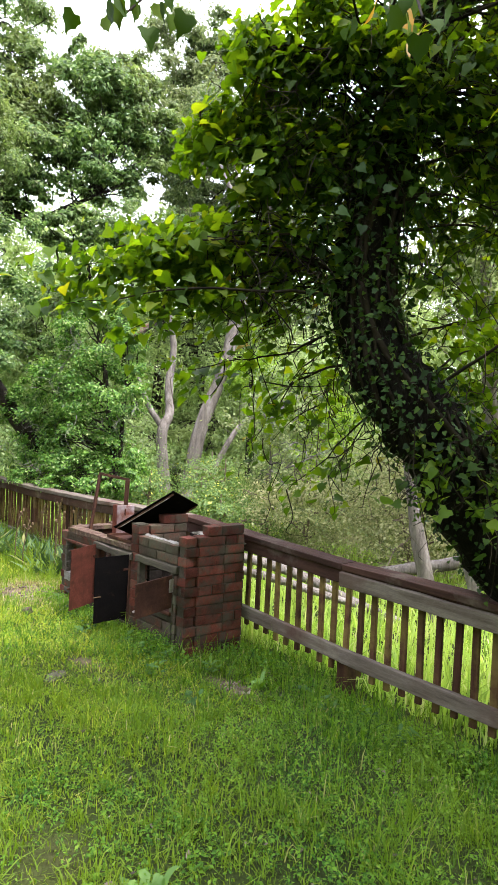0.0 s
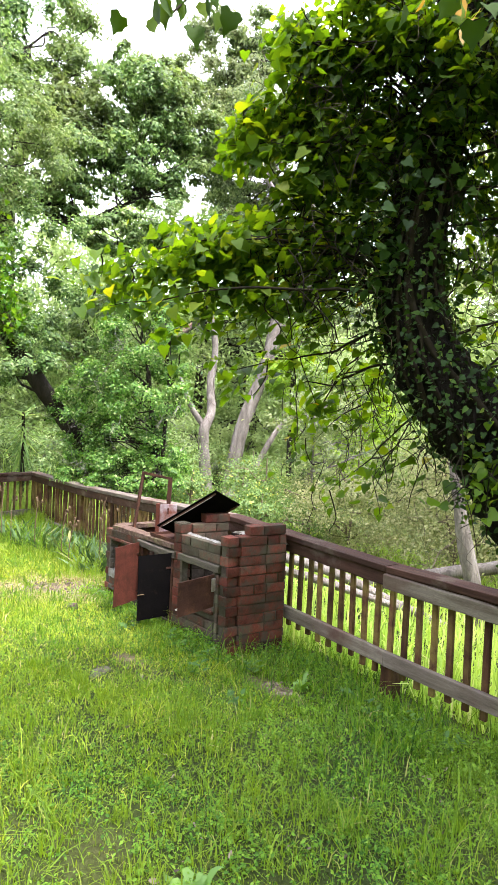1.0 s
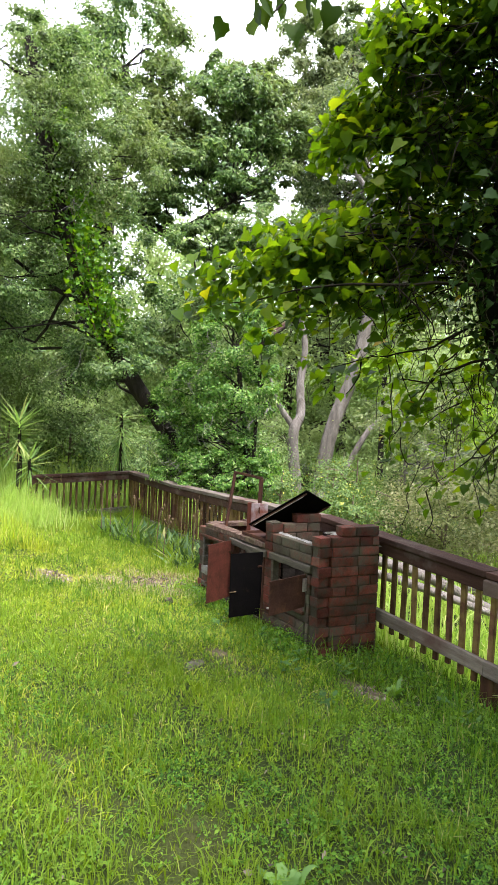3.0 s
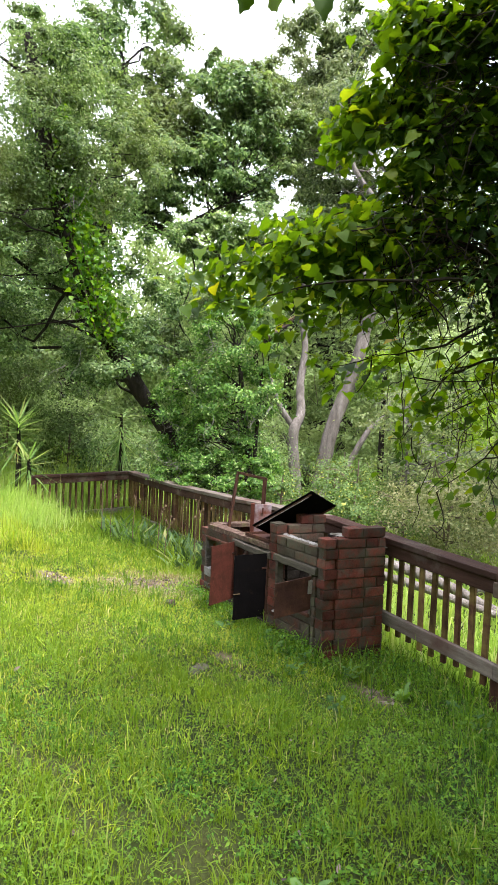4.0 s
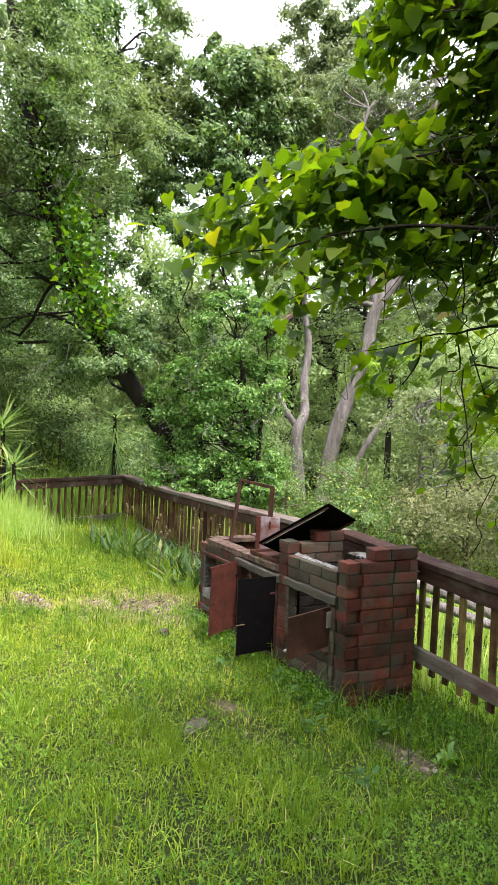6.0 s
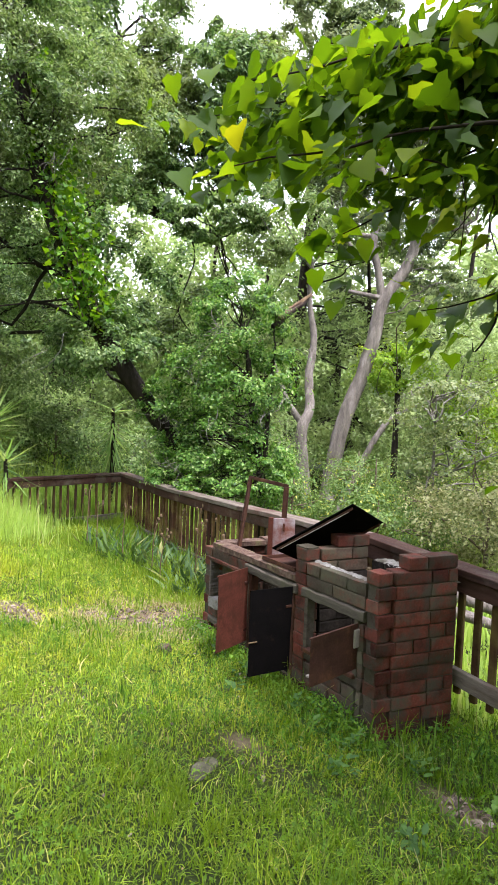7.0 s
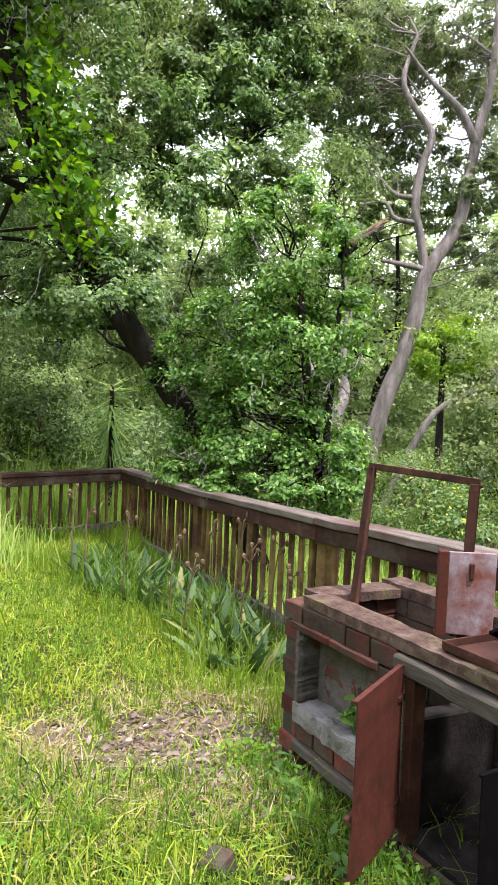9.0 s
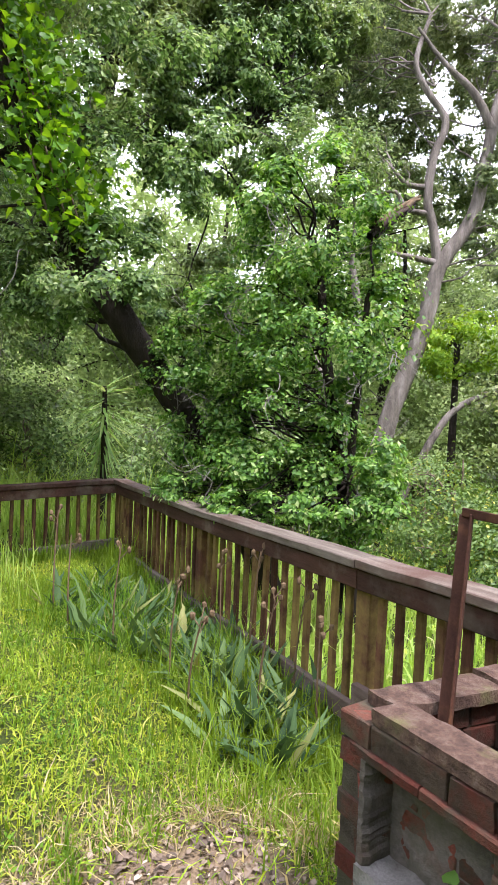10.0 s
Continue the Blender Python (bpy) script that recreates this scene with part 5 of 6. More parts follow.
    for k, (x, y, r, h, n) in enumerate([(-6.0, 6.6, 0.9, 1.3, 4000), (-4.6, 7.2, 1.0, 1.5, 4500), (-3.4, 7.9, 1.1, 1.4, 4500), (-5.3, 8.2, 1.2, 1.9, 4500), (-2.0, 8.8, 1.3, 1.7, 4500), (-0.6, 8.2, 1.3, 1.6, 4000), (0.8, 7.6, 1.3, 1.8, 4000)]):
        scrub("pale_scrub", "pale grey-green scrub on the bank beyond the fence", PALE_BUSH, x, y, r, h, int(n * 1.3), 0.042, 60 + k)
    for k, (x, y, r, h, n) in enumerate([(-8.6, 5.4, 0.6, 1.0, 2000), (-7.8, 5.9, 0.6, 1.1, 2800), (-6.9, 5.6, 0.55, 0.9, 2400), (-9.5, 6.0, 0.6, 1.1, 2400), (-9.0, 7.4, 0.8, 1.4, 2000), (-8.0, 7.6, 0.8, 1.3, 2000), (-10.2, 8.0, 0.8, 1.5, 2000), (-7.2, 6.9, 0.7, 1.0, 2400)]):
        scrub("flowering_scrub", "tall scrub with small yellow flowers beyond the fence", YELLOW_BUSH, x, y, r, h, n, 0.040, 80 + k, LEAF_SMALL, 0.2)
    scrub("lime_shrub", "bright lime green shrub beyond the creek", GRASS_SHRUB, -11.2, 12.6, 0.9, 3.6, 3500, 0.08, 91)
    for k, (x, y, r, h, n) in enumerate([(-10.5, 4.6, 0.9, 1.4, 3200), (-11.5, 6.5, 1.1, 1.8, 3800), (-12.5, 2.0, 1.1, 1.6, 3600), (-11.2, 3.4, 0.9, 1.3, 3000), (-12.6, -0.4, 1.2, 2.2, 4200), (-11.1, 1.3, 0.8, 1.5, 3600), (-11.3, 2.4, 0.7, 1.3, 3000), (-11.6, 0.2, 0.9, 1.7, 3600)]):
        # two shrubs take the paler leaf to stand in for light under the oak
        scrub("undergrowth_shrub", "leafy green undergrowth beneath the trees", FAR_LEAF if k in (2, 5) else OAK, x, y, r, h, int(n * 1.3), 0.052, 95 + k)


LIME = foliage("light_leaf", [(0.0, (0.080, 0.124, 0.036)), (0.6, (0.160, 0.216, 0.068)), (1.0, (0.288, 0.328, 0.136))], 0.42, 0.5)
GRASS_SHRUB = foliage("lime_leaf", [(0.0, (0.13, 0.25, 0.025)), (0.6, (0.24, 0.40, 0.04)), (1.0, (0.36, 0.48, 0.08))], 0.5, 0.55, gloss=0.25)
build_trees()


# ---- fallen logs and a broken branch ----
def log(name, label, points, material, seed, sides=12):
    o = np.array(points[0][:3])
    p = smooth_path(points, 6)
    p[:, :3] -= o
    v, f = tube(p, sides, 0.05, seed)
    me = soup(name, v, f, True)
    bm = bmesh.new()
    bm.from_mesh(me)
    bmesh.ops.holes_fill(bm, edges=[e for e in bm.edges if e.is_boundary], sides=0)
    bm.to_mesh(me)
    bm.free()
    ob = part(name, me, material, None, "", Matrix.Translation(o))
    return tagged(ob, label, "log", "fallen logs")


log("fallen_log", "bare grey fallen log lying beyond the fence", [(-4.9, 3.55, 0.02, 0.05), (-4.5, 3.93, -0.04, 0.05), (-4.09, 4.35, -0.18, 0.05), (-3.71, 4.72, -0.40, 0.045), (-3.2, 5.2, -0.66, 0.035)], BARK, 3)
log("fallen_log", "bare grey fallen log lying beyond the fence", [(-4.7, 3.4, -0.02, 0.035), (-4.2, 3.75, -0.10, 0.04), (-3.89, 4.05, -0.19, 0.04), (-3.4, 4.5, -0.36, 0.03)], BARK, 8)
log("fallen_log", "bare grey fallen trunk lying beyond the fence", [(-4.5, 5.35, -0.50, 0.07), (-3.78, 6.08, -0.30, 0.075), (-3.32, 6.56, -0.14, 0.07), (-2.7, 7.2, 0.30, 0.05)], BARK, 4)
log("thin_pole", "thin bare branch lying beyond the fence", [(-3.57, 4.57, -0.70, 0.018), (-3.02, 5.12, -0.72, 0.02), (-2.31, 5.84, -0.76, 0.016)], BARK, 9, 8)
log("fallen_log", "dark rotten log lying beyond the fence", [(-3.1, 4.5, -0.66, 0.045), (-2.58, 5.0, -0.74, 0.05), (-1.9, 5.6, -0.86, 0.045)], BARK_DARK, 10)
log("stump", "dark broken stump beyond the fence", [(-2.40, 4.75, -1.0, 0.075), (-2.40, 4.75, -0.8, 0.06), (-2.40, 4.76, -0.60, 0.05)], BARK_DARK, 11)
log("dead_tree", "pale dead trunk standing beyond the fence", [(-3.15, 5.66, -1.2, 0.10), (-3.28, 5.58, -0.41, 0.085), (-3.38, 5.51, 0.13, 0.08), (-3.44, 5.46, 0.49, 0.06), (-3.52, 5.4, 1.0, 0.04)], BARK, 5)
log("dead_tree", "pale dead trunk standing beyond the fence", [(-2.9, 6.36, -1.3, 0.08), (-3.05, 6.23, -0.59, 0.07), (-3.2, 6.11, 0.1, 0.06), (-3.3, 6.0, 0.7, 0.035)], BARK, 6)
broken = thing("broken_branch", "splintered broken branch caught in the bushy tree", "branch", Matrix.Translation((-7.02, 4.29, 2.56)))
for k in range(9):
    s = random.Random(70 + k)
    g = np.random.default_rng(k)
    off = np.array([s.gauss(0, 0.028), s.gauss(0, 0.016), s.gauss(0, 0.026)])
    a, b = np.array((0.16, -0.38, -0.25)) * s.uniform(0.55, 1.05) + off, np.array((-0.16, 0.38, 0.25)) * s.uniform(0.5, 1.0) + off * 0.4
    v, f = limb_pieces(a, b, s.uniform(0.018, 0.032), g, 0.03, 5, 5, 0.35)[0]
    part("splinter", soup("splinter", v, f), (BARK_DARK, STALK, RED_WOOD_X)[k % 3], broken)


# ---- agaves, stalks, yuccas and weeds ----
def strap_mesh(name, length, width, curl, fold, seed, material, n=7):
    """A pointed strap leaf that rises and bends over, along y."""
    r = random.Random(seed)
    v, f = [], []
    for i in range(n + 1):
        t = i / n
        w = width * (0.62 + 1.3 * t * (1 - t)) * (1 - t ** 2)
        a = curl * t
        y = length * t * math.cos(a * 0.9)
        z = length * t * math.sin(max(0.1, 1.15 - a))
        s = r.uniform(-1, 1) * 0.01
        v += [(-w + s, y, z), (s, y, z - fold * w), (w + s, y, z)]
    for i in range(n):
        a = 3 * i
        f += [(a, a + 1, a + 4, a + 3), (a + 1, a + 2, a + 5, a + 4)]
    me = soup(name, np.array(v), np.array(f), True)
    me.materials.append(material)
    return me


def rosette(name, label, category, at, leaves, count, seed, group, tilt=0.0, low=-10):
    r = random.Random(seed)
    root = thing(name, label, category, Matrix.Translation(at), group)
    for i in range(count):
        k = r.uniform(0.7, 1.15)
        part("leaf", r.choice(leaves), None, root, "", pose(0, 0, 0, r.uniform(low, 24) + tilt, r.uniform(-10, 10), i * 137.5 + r.uniform(-20, 20)) @ Matrix.Scale(k, 4))
    return root


def build_plants():
    r = random.Random(9)
    agave = [strap_mesh("agave_leaf", n, w, c, 0.5, k, AGAVE) for k, (n, w, c) in enumerate([(0.25, 0.032, 0.5), (0.21, 0.036, 1.0), (0.29, 0.028, 0.35), (0.18, 0.038, 1.3)])]
    clumps = [(-5.62, 2.62, 0.16), (-5.85, 2.52, 0.14), (-6.12, 2.45, 0.16), (-5.75, 2.78, 0.10), (-6.45, 2.62, 0.2), (-6.3, 2.75, 0.14), (-6.75, 2.45, 0.2), (-7.1, 2.30, 0.22), (-7.3, 2.55, 0.22), (-7.65, 2.20, 0.2), (-7.9, 2.45, 0.16), (-6.9, 2.72, 0.14), (-7.5, 2.75, 0.14), (-6.6, 2.78, 0.10), (-6.05, 2.76, 0.10)]
    for k in range(84):
        x, y, wide = clumps[k % len(clumps)]
        x, y = x + r.uniform(-wide, wide), min(2.84, y + r.uniform(-wide, wide))
        rosette("agave", "grey-green strap-leaved agave growing along the fence", "agave", (x, y, gh(x, y) - 0.02), agave, r.randint(10, 14), k, "agaves along the fence", 6, -32)
    for k, (x, y, h) in enumerate([(-7.47, 2.02, 0.66), (-7.1, 2.03, 0.56), (-6.78, 2.2, 0.60), (-6.38, 2.37, 0.52), (-6.67, 2.80, 0.56), (-6.38, 2.82, 0.68), (-5.94, 2.62, 0.58), (-6.04, 2.32, 0.46), (-5.98, 2.84, 0.62), (-5.73, 2.80, 0.48)]):
        z = gh(x, y)
        s = thing("dry_flower_stalk", "dry brown flower stalk with withered seed heads", "flower stalk", Matrix.Translation((x, y, z)), "dry stalks")
        lean = r.uniform(-0.08, 0.12)
        path = smooth_path([(0, 0, -0.03, 0.0065), (lean * 0.3, 0, h * 0.5, 0.005), (lean, 0.02, h, 0.0035)], 5)
        v, f = tube(path, 6, 0.05, k)
        part("stem", soup("stem", v, f, True), STALK, s)
        for tip in range(r.randint(2, 4)):
            a = r.uniform(0, 6.28)
            q = Vector((lean * (0.8 + 0.06 * tip), 0.02, h * (0.86 + 0.05 * tip)))
            e = q + Vector((math.cos(a) * 0.045, math.sin(a) * 0.045, 0.045))
            v, f = tube(smooth_path([(*q, 0.003), (*e, 0.003)], 3), 5)
            part("branchlet", soup("branchlet", v, f, True), STALK, s)
            bm = bmesh.new()
            bmesh.ops.create_icosphere(bm, subdivisions=1, radius=0.014)
            for w in bm.verts:
                w.co = Vector((w.co.x, w.co.y, w.co.z * 1.5)) * r.uniform(0.75, 1.2) + e
            part("seed_head", bm, STALK, s)
    blades = [strap_mesh("yucca_leaf", n, 0.019, c, 0.4, k + 10, YUCCA) for k, (n, c) in enumerate([(0.52, 0.15), (0.46, 0.3), (0.56, 0.1)])]
    yellowed = [strap_mesh("yucca_leaf", n, 0.017, 0.5, 0.4, k + 20, YUCCA_DRY) for k, n in enumerate((0.42, 0.36))]
    # place, stem height, leafy length, leaves, how far the leaves hang
    for k, (x, y, h, leafy, n, droop) in enumerate([(-9.30, 1.24, 1.34, 0.42, 96, 0), (-9.05, 1.36, 0.80, 0.22, 44, 10), (-9.95, 2.98, 1.62, 0.85, 110, 62)]):
        z = gh(x, y)
        root = thing("yucca", "spiky green yucca with hanging yellowed lower leaves" if droop > 20 else "spiky green yucca on a short stem", "yucca", Matrix.Translation((x, y, z)), "yuccas")
        v, f = tube(smooth_path([(0, 0, -0.1, 0.045), (0.03, 0.01, h * 0.5, 0.036), (0, 0, h, 0.022)], 4), 10, 0.08, k)
        part("stem", soup("stem", v, f, True), BARK_DARK, root)
        for i in range(n):
            d = (i + 0.5) / n
            rise = 38 - 95 * d - droop * (0.4 + 0.6 * d) + r.uniform(-12, 12)
            part("leaf", r.choice(yellowed if d > 0.86 and i % 2 else blades), None, root, "",
                 pose(0, 0, h - leafy * d, max(-135, rise - 32), r.uniform(-8, 8), i * 137.5 + r.uniform(-15, 15)) @ Matrix.Scale(r.uniform(0.75, 1.1) * (1 - 0.25 * d), 4))
    dock = [strap_mesh("dock_leaf", n, w, c, 0.3, k + 30, DOCK) for k, (n, w, c) in enumerate([(0.15, 0.024, 1.0), (0.12, 0.021, 0.6), (0.17, 0.023, 1.2)])]
    for k, (x, y) in enumerate([(-2.97, 2.38), (-1.42, 0.96), (-1.22, 0.80), (-2.55, 2.45)]):
        rosette("dock_weed", "broad-leaved light green dock growing in the grass", "weed", (x, y, gh(x, y) - 0.01), dock, 9, 90 + k, "docks", 4, -25)
    broad = [soup("weed_leaf", LEAF_OVAL[0] * s, LEAF_OVAL[1]) for s in (0.040, 0.052, 0.032)]
    for me in broad:
        me.materials.append(WEED)
    spots = [(-3.05, 2.12), (-2.95, 1.95), (-3.3, 2.08), (-3.5, 2.12), (-3.75, 1.9), (-3.9, 2.02), (-4.25, 2.02), (-4.5, 2.05), (-2.85, 2.3), (-2.3, 2.62), (-1.9, 2.68), (-4.7, 2.1), (-2.5, 1.9), (-1.6, 2.6), (-2.1, 2.55)]
    for k, (x, y) in enumerate(spots):
        root = thing("broadleaf_weed", "leafy green weed growing in the grass", "weed", Matrix.Translation((x, y, gh(x, y))), "weeds")
        for i in range(r.randint(12, 20)):
            part("leaf", r.choice(broad), None, root, "", pose(r.uniform(-0.05, 0.05), r.uniform(-0.05, 0.05), r.uniform(0.0, 0.10), r.uniform(0, 45), r.uniform(-15, 15), r.uniform(0, 360)))


build_plants()


def build_niche_weed():
    r = random.Random(14)
    root = thing("niche_weed", "small green weed rooted on the plaster sill of the barbecue", "weed", pose(-4.49, 2.25, -0.02))
    leaves = [soup("weed_leaf", LEAF_LOBED[0] * s, LEAF_LOBED[1]) for s in (0.030, 0.038, 0.024)]
    for me in leaves:
        me.materials.append(DOCK)
    for k in range(5):
        tip = (r.uniform(-0.05, 0.05), r.uniform(-0.03, 0.02), r.uniform(0.05, 0.12))
        v, f = tube(smooth_path([(0, 0, -0.005, 0.002), (tip[0] * 0.4, tip[1] * 0.4, tip[2] * 0.6, 0.0016), (*tip, 0.001)], 4), 5)
        part("stem", soup("stem", v, f, True), WEED, root)
        for i in range(4):
            k2 = r.uniform(0.5, 1.0)
            part("leaf", r.choice(leaves), None, root, "", pose(tip[0] * k2, tip[1] * k2, tip[2] * k2, r.uniform(-20, 35), r.uniform(-25, 25), r.uniform(0, 360)))


build_niche_weed()


def build_debris():
    ob = part("loose_brick", box((-0.040, -0.035, -0.026), (0.040, 0.035, 0.026), 0.006, 0.004, 3), BRICK_GREY, None, "", pose(-4.38, 1.72, gh(-4.38, 1.72) + 0.018, 8, -12, 25))
    tagged(ob, "loose grey brick lying in the grass near the barbecue", "brick")
    for x, y, a, b, turn, k in [(-3.17, 1.43, 0.10, 0.042, -50, 1)]:
        bm = bmesh.new()
        bmesh.ops.create_icosphere(bm, subdivisions=3, radius=1.0)
        for v in bm.verts:
            w = 1 + 0.25 * noise.noise(v.co * 1.7 + Vector((k, 0, 0)))
            v.co = Vector((v.co.x * a * w, v.co.y * b * w, v.co.z * 0.014 * w))
        ob = part("flat_stone", bm, STONE, None, "", pose(x, y, gh(x, y) + 0.002, -6.6, 0, 0) @ pose(0, 0, 0, 0, 0, turn))
        tagged(ob, "flat pale stone half sunk in the grass", "stone")


build_debris()


# ---- ivy-clad tree beside the fence ----
def beyond(p):
    """True where the ivy crown ends short of the path, but for one low spray."""
    x, y, z = p.T
    return np.where(z > 2.2, y < 1.40, (y < 1.22) & ((z < 1.66) | (z > 2.04) | (x > -1.7))) & (z < 3.5)


def build_ivy_tree():
    g = np.random.default_rng(77)
    base = (-0.80, 3.55, gh(-0.80, 3.55) - 0.1)
    root = thing("ivy_tree", "dark leaning tree trunk smothered in broad green ivy", "tree", Matrix.Translation(base))
    o = np.array(base)
    path = smooth_path([(-0.80, 3.55, -0.75, 0.240), (-1.05, 3.40, 0.12, 0.210), (-1.18, 3.20, 0.41, 0.195), (-1.27, 2.94, 0.66, 0.185), (-1.33, 2.64, 0.93, 0.175), (-1.37, 2.40, 1.20, 0.17), (-1.50, 2.28, 1.45, 0.165), (-1.64, 2.22, 1.68, 0.15), (-1.72, 2.20, 2.0, 0.135), (-1.70, 2.28, 2.5, 0.11), (-1.62, 2.42, 3.0, 0.10), (-1.55, 2.5, 3.7, 0.08), (-1.4, 2.5, 4.6, 0.05)], 6)
    local = path.copy()
    local[:, :3] -= o
    v, f = tube(local, 14, 0.08, 4)
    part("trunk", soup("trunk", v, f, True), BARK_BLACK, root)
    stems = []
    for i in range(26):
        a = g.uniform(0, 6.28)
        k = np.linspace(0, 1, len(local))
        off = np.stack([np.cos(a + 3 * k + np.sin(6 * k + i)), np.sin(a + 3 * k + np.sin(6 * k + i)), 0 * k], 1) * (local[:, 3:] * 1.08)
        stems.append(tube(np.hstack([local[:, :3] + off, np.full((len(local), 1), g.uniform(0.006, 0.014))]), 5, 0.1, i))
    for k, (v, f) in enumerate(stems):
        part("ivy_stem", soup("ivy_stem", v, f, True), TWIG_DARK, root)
    # sprays: where each branch ends, and how leafy it is
    tips = [(-2.26, 0.93, 1.84, 0.9), (-2.21, 1.06, 1.82, 1.0), (-2.32, 1.31, 2.16, 0.8), (-2.29, 1.43, 2.05, 0.8), (-2.30, 1.35, 1.69, 0.5), (-2.29, 1.60, 1.51, 0.5),
            (-2.05, 1.46, 2.42, 1), (-2.04, 1.45, 2.57, 1), (-1.90, 1.49, 2.81, 1), (-1.80, 1.56, 2.95, 1), (-1.98, 1.64, 2.29, 1.2), (-1.91, 1.65, 2.63, 1.2),
            (-1.97, 1.92, 2.05, 1), (-2.10, 1.69, 1.85, 0.8), (-2.06, 1.91, 1.77, 0.6), (-1.78, 1.74, 2.80, 1.2), (-2.25, 1.97, 1.17, 0.4), (-2.10, 2.12, 1.03, 0.35),
            (-1.88, 2.25, 1.02, 0.15), (-2.00, 2.24, 1.36, 0.4), (-2.17, 2.07, 1.41, 0.5), (-1.73, 2.32, 1.12, 0.12), (-1.31, 2.12, 1.07, 0.25), (-1.25, 2.27, 1.09, 0.4),
            (-1.06, 2.24, 0.96, 0.4), (-1.47, 2.83, 1.51, 0.9), (-1.40, 2.82, 1.90, 0.9), (-1.53, 2.64, 2.27, 1), (-1.35, 2.63, 2.54, 1), (-1.43, 2.36, 2.72, 1),
            (-1.22, 2.29, 2.81, 1), (-1.73, 2.00, 2.50, 0.9), (-1.84, 1.99, 2.33, 0.9), (-1.79, 2.50, 2.20, 0.8), (-1.60, 1.88, 2.83, 1), (-1.40, 1.99, 2.88, 0.8),
            (-1.69, 1.77, 3.04, 1.2), (-1.33, 2.80, 1.29, 0.8),
            (-2.15, 1.32, 2.03, 0.88), (-2.06, 1.36, 2.08, 0.88), (-2.05, 1.47, 1.97, 0.88), (-2.16, 1.41, 1.89, 0.88), (-2.06, 1.55, 1.81, 0.88), (-2.13, 1.28, 2.11, 0.88), (-2.25, 1.35, 1.81, 0.88)]
    leafy = [q for q in tips if q[3] >= 0.9]
    for k in range(34):
        p, q = leafy[g.integers(len(leafy))], leafy[g.integers(len(leafy))]
        if math.dist(p[:3], q[:3]) < 0.9:
            tips.append(tuple((p[i] + q[i]) / 2 + g.normal() * 0.06 for i in range(3)) + (0.7,))
    for k in range(36):
        tips.append((g.uniform(-1.35, -0.1), g.uniform(2.3, 3.4), g.uniform(1.3, 3.6), 0.8))
    # tips out of view, placed high so their leaves shade the foreground
    for k in range(80):
        tips.append((g.uniform(-0.3, 3.4), g.uniform(0.7, 4.4), g.uniform(4.0, 5.3), 0.8))
    for k in range(40):
        tips.append((g.uniform(-1.7, -0.3), g.uniform(2.9, 3.7), g.uniform(1.3, 4.0), 1.0))
    points = []
    nodes = path[8:, :3]
    for k, (x, y, z, leafiness) in enumerate(tips):
        c = np.array((x, y, z))
        high = z > 3.25
        a = nodes[np.argmin(np.linalg.norm(nodes - c - np.array((0, 0, 0.15)), axis=1))]
        b = (a + c) / 2 + g.normal(size=3) * 0.06 + np.array((0, 0, 0.12))
        line = smooth_path([a, b, c], 8)
        line += np.cumsum(g.normal(size=line.shape) * 0.006, axis=0)
        cut = beyond(line)
        if cut.any():
            line = line[: max(6, int(np.argmax(cut)))]
        t = np.linspace(1, 0.15, len(line))[:, None]
        branch = [tube(np.hstack([line - o, 0.009 * t]), 4, 0.05, k)]
        n = int((250 if leafiness > 0.95 else 175 if leafiness > 0.85 else 60 if high else 165) * leafiness)
        i = len(line) - 1 - np.minimum(np.abs(g.normal(size=n)) * 0.30 * len(line), len(line) * 0.7).astype(int)
        off = g.normal(size=(n, 3)) * ((0.058, 0.058, 0.045) if not high else (0.3, 0.3, 0.2))
        off[:, 2] -= np.abs(g.normal(size=n)) * 0.04
        points.append(line[i] + off)
        for twig in range(2 if high else 8 if leafiness > 0.6 else 4):
            s = line[g.integers(4, len(line))]
            e = s + g.normal(size=3) * 0.15 + np.array((0, 0, -0.12))
            if e[1] > 1.45:
                branch.append(limb_pieces(s - o, e - o, 0.004, g, 0.25, 4, 4)[0])
        for stem in range(0 if high else 2):
            s = line[g.integers(3, len(line))] + g.normal(size=3) * 0.08
            e = s + g.normal(size=3) * (0.12, 0.12, 0.10) - np.array((0, 0, 0.22))
            if beyond(np.array([s, e])).any() or min(s[1], e[1]) < 1.45:
                continue
            v, f = limb_pieces(s - o, e - o, 0.0018, g, 0.2, 8, 4, 0.6)[0]
            part("hanging_stem", soup("hanging_stem", v, f, True), TWIG if (k + stem) % 3 == 0 else TWIG_DARK, root)
        v, f = merge(branch)
        part("branch", soup("branch", v, f, True), TWIG_DARK, root)
    # small leaves close on the trunk, the crown's shade put into their colour
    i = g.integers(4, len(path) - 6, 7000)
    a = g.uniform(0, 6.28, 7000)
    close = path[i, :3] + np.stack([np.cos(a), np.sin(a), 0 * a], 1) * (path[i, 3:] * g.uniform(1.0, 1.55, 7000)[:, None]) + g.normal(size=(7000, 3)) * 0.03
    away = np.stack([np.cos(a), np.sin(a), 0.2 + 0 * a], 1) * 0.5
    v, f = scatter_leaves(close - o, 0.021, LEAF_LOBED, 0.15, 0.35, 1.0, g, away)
    part("trunk_ivy", soup("trunk_ivy", v, f), IVY_SHADED, root, "small ivy leaves on the trunk, coloured dark for shade")
    for k in range(150):
        s = path[g.integers(30, len(path) - 8), :3] + g.normal(size=3) * (0.28, 0.22, 0.2) + np.array((-0.15, -0.05, 0.1))
        e = s + np.array((g.normal() * 0.14, g.normal() * 0.12, -g.uniform(0.12, 0.5)))
        if min(s[1], e[1]) < 1.5:
            continue
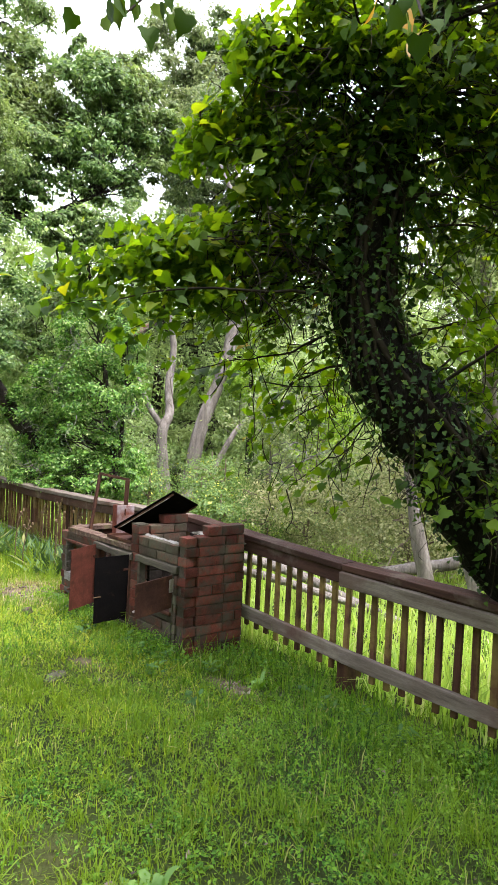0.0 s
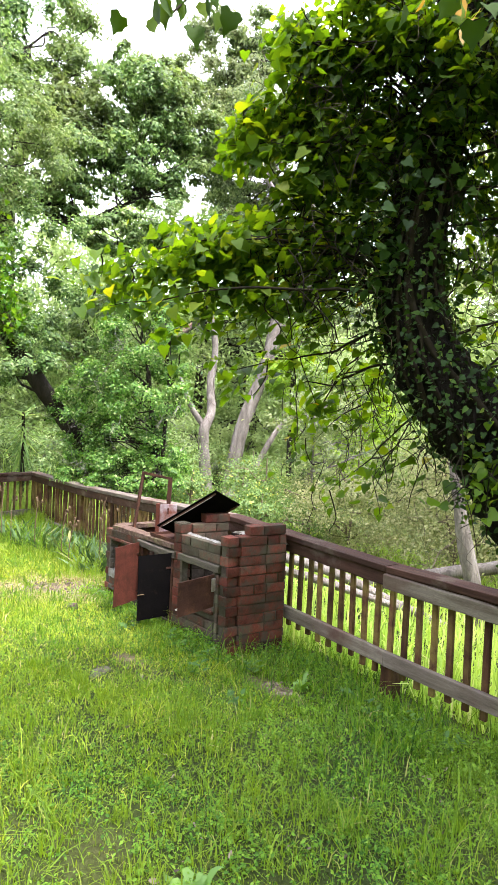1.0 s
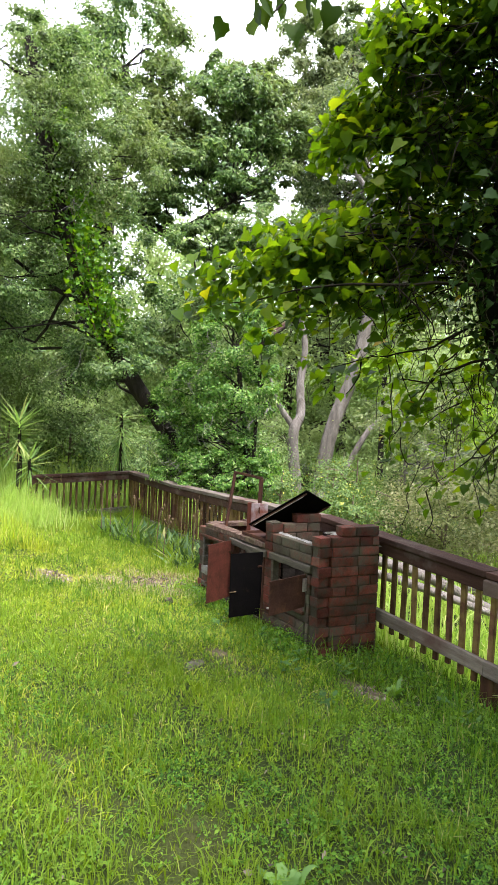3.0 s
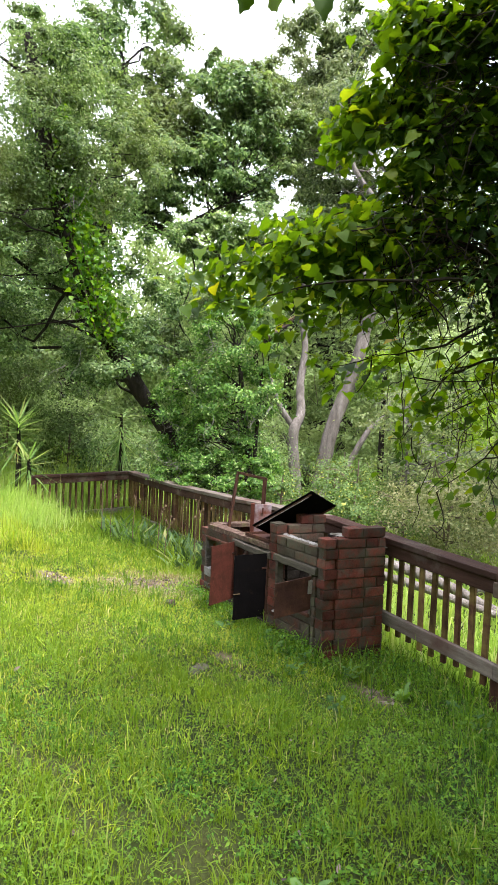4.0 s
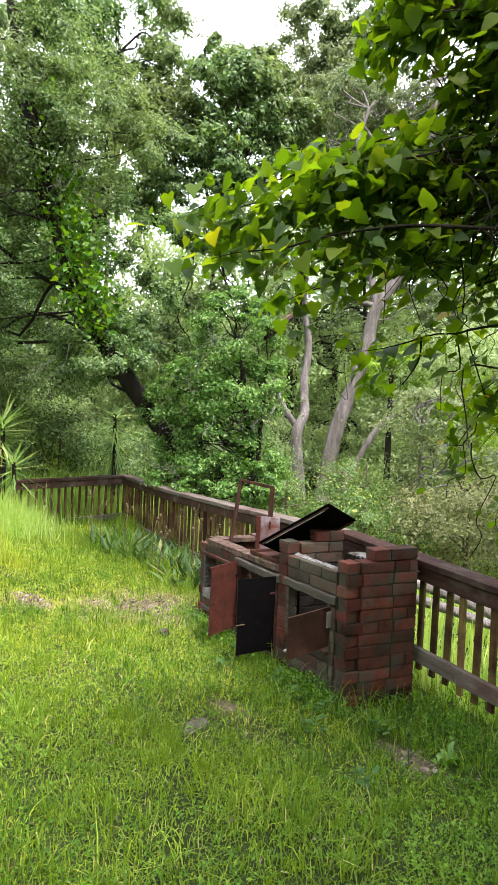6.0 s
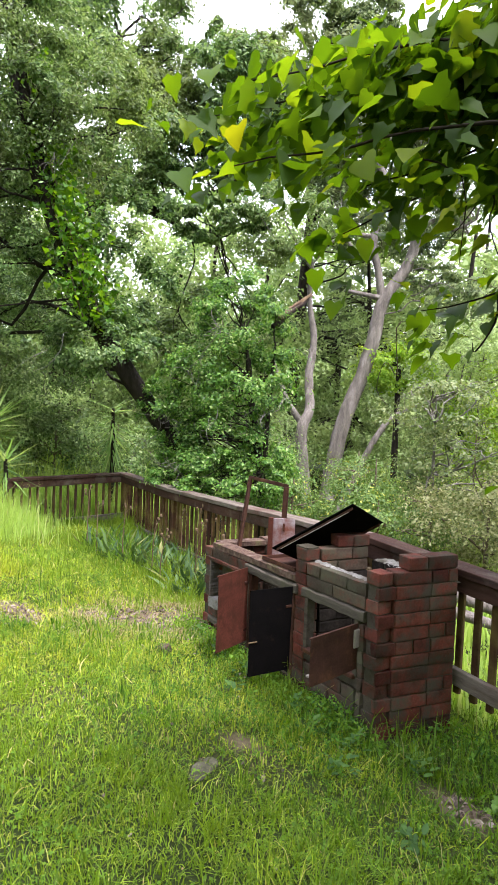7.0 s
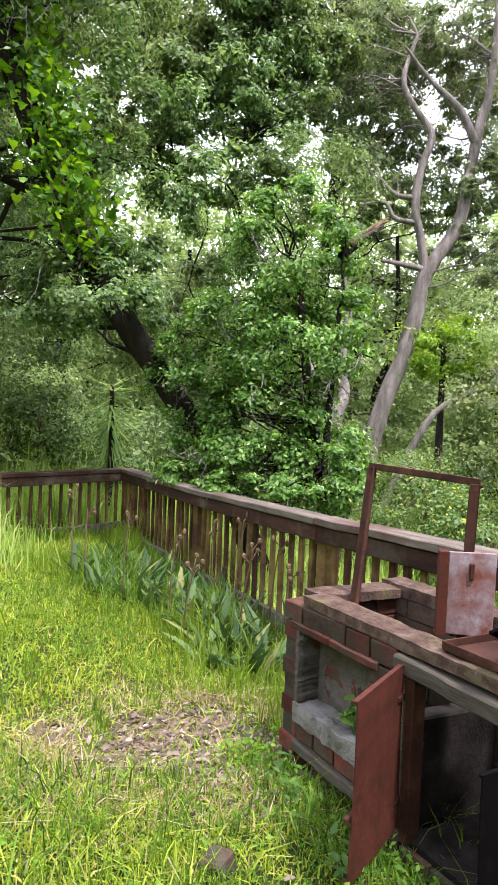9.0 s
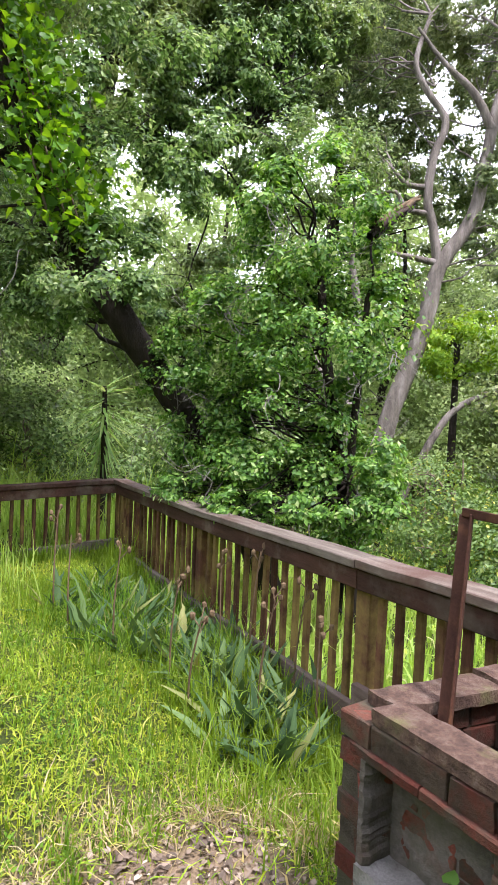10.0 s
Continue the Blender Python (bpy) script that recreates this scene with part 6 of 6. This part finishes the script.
        v, f = limb_pieces(s - o, e - o, g.uniform(0.0015, 0.0032), g, 0.2, 7, 4, 0.6)[0]
        part("hanging_stem", soup("hanging_stem", v, f, True), TWIG_DARK if k % 5 else TWIG, root)
    # leaves round the upper trunk, painted darker as if shaded
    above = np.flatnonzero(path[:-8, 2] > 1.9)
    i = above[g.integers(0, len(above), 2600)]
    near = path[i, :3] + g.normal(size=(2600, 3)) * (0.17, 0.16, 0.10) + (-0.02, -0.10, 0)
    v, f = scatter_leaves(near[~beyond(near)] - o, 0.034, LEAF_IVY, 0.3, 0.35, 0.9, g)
    part("old_ivy_foliage", soup("old_ivy_foliage", v, f), IVY_SHADED, root, "ivy leaves round the trunk, coloured darker for shade")
    points = np.vstack(points)
    points = points[~beyond(points)]
    # unseen high crown, added over the start of the path to shade it
    high = np.array([q[:3] for q in tips if q[2] > 3.85])
    c = high[g.integers(0, len(high), 17000)] + g.normal(size=(17000, 3)) * (0.34, 0.34, 0.2)
    v, f = scatter_leaves(c - o, 0.085, LEAF_SMALL, 0.6, 0.25, 0.4, g)
    part("high_foliage", soup("high_foliage", v, f), IVY, root)
    # each leaf faces away from the stem and up, and hangs by its stalk
    mid = np.stack([np.interp(points[:, 2], path[:, 2], path[:, k]) for k in range(2)], 1)
    out = np.hstack([points[:, :2] - mid, np.full((len(points), 1), 0.25)])
    out *= 0.45 / np.linalg.norm(out, axis=1)[:, None]
    heart = g.uniform(size=len(points)) < 0.5
    v, f = merge([scatter_leaves(points[sel] - o, size, shape, 0.3, 0.34, 0.9, g, out[sel]) for sel, size, shape in ((heart, 0.041, LEAF_HEART), (~heart, 0.043, LEAF_IVY))])
    part("ivy_foliage", soup("ivy_foliage", v, f), IVY, root)
    # twig that hangs low over the path, leaf by leaf
    leaf = [soup("ivy_leaf", LEAF_IVY[0] * s, LEAF_IVY[1]) for s in (0.034, 0.040, 0.028)]
    gold = [soup("yellow_leaf", LEAF_HEART[0] * s, LEAF_HEART[1]) for s in (0.052, 0.046)]
    for me in leaf:
        me.materials.append(IVY_ONE)
    for me in gold:
        me.materials.append(IVY_YELLOW)
    r = random.Random(4)
    for pts, n, golden in (([(-1.72, 2.2, 2.9), (-1.3, 1.4, 2.9), (-1.05, 0.85, 2.45), (-0.89, 0.48, 1.97)], 24, ()), ([(-1.72, 2.2, 3.0), (-1.1, 1.6, 2.9), (-0.8, 1.1, 2.4), (-0.51, 0.76, 1.92)], 20, (3, 7, 9, 14, 17))):
        line = smooth_path(pts, 10)
        rad = np.linspace(0.006, 0.002, len(line))[:, None]
        v, f = tube(np.hstack([line - o, rad]), 6)
        part("twig", soup("twig", v, f, True), TWIG_DARK, root)
        for i in range(n):
            p = line[-1 - int(abs(r.gauss(0, 0.08)) * len(line))] + np.array([r.gauss(0, 0.036), r.gauss(0, 0.036), r.gauss(-0.005, 0.02)]) - o
            part("leaf", r.choice(gold if i in golden else leaf), None, root, "", pose(*p, r.uniform(-100, -50), r.uniform(-35, 35), r.uniform(0, 360)))


build_ivy_tree()
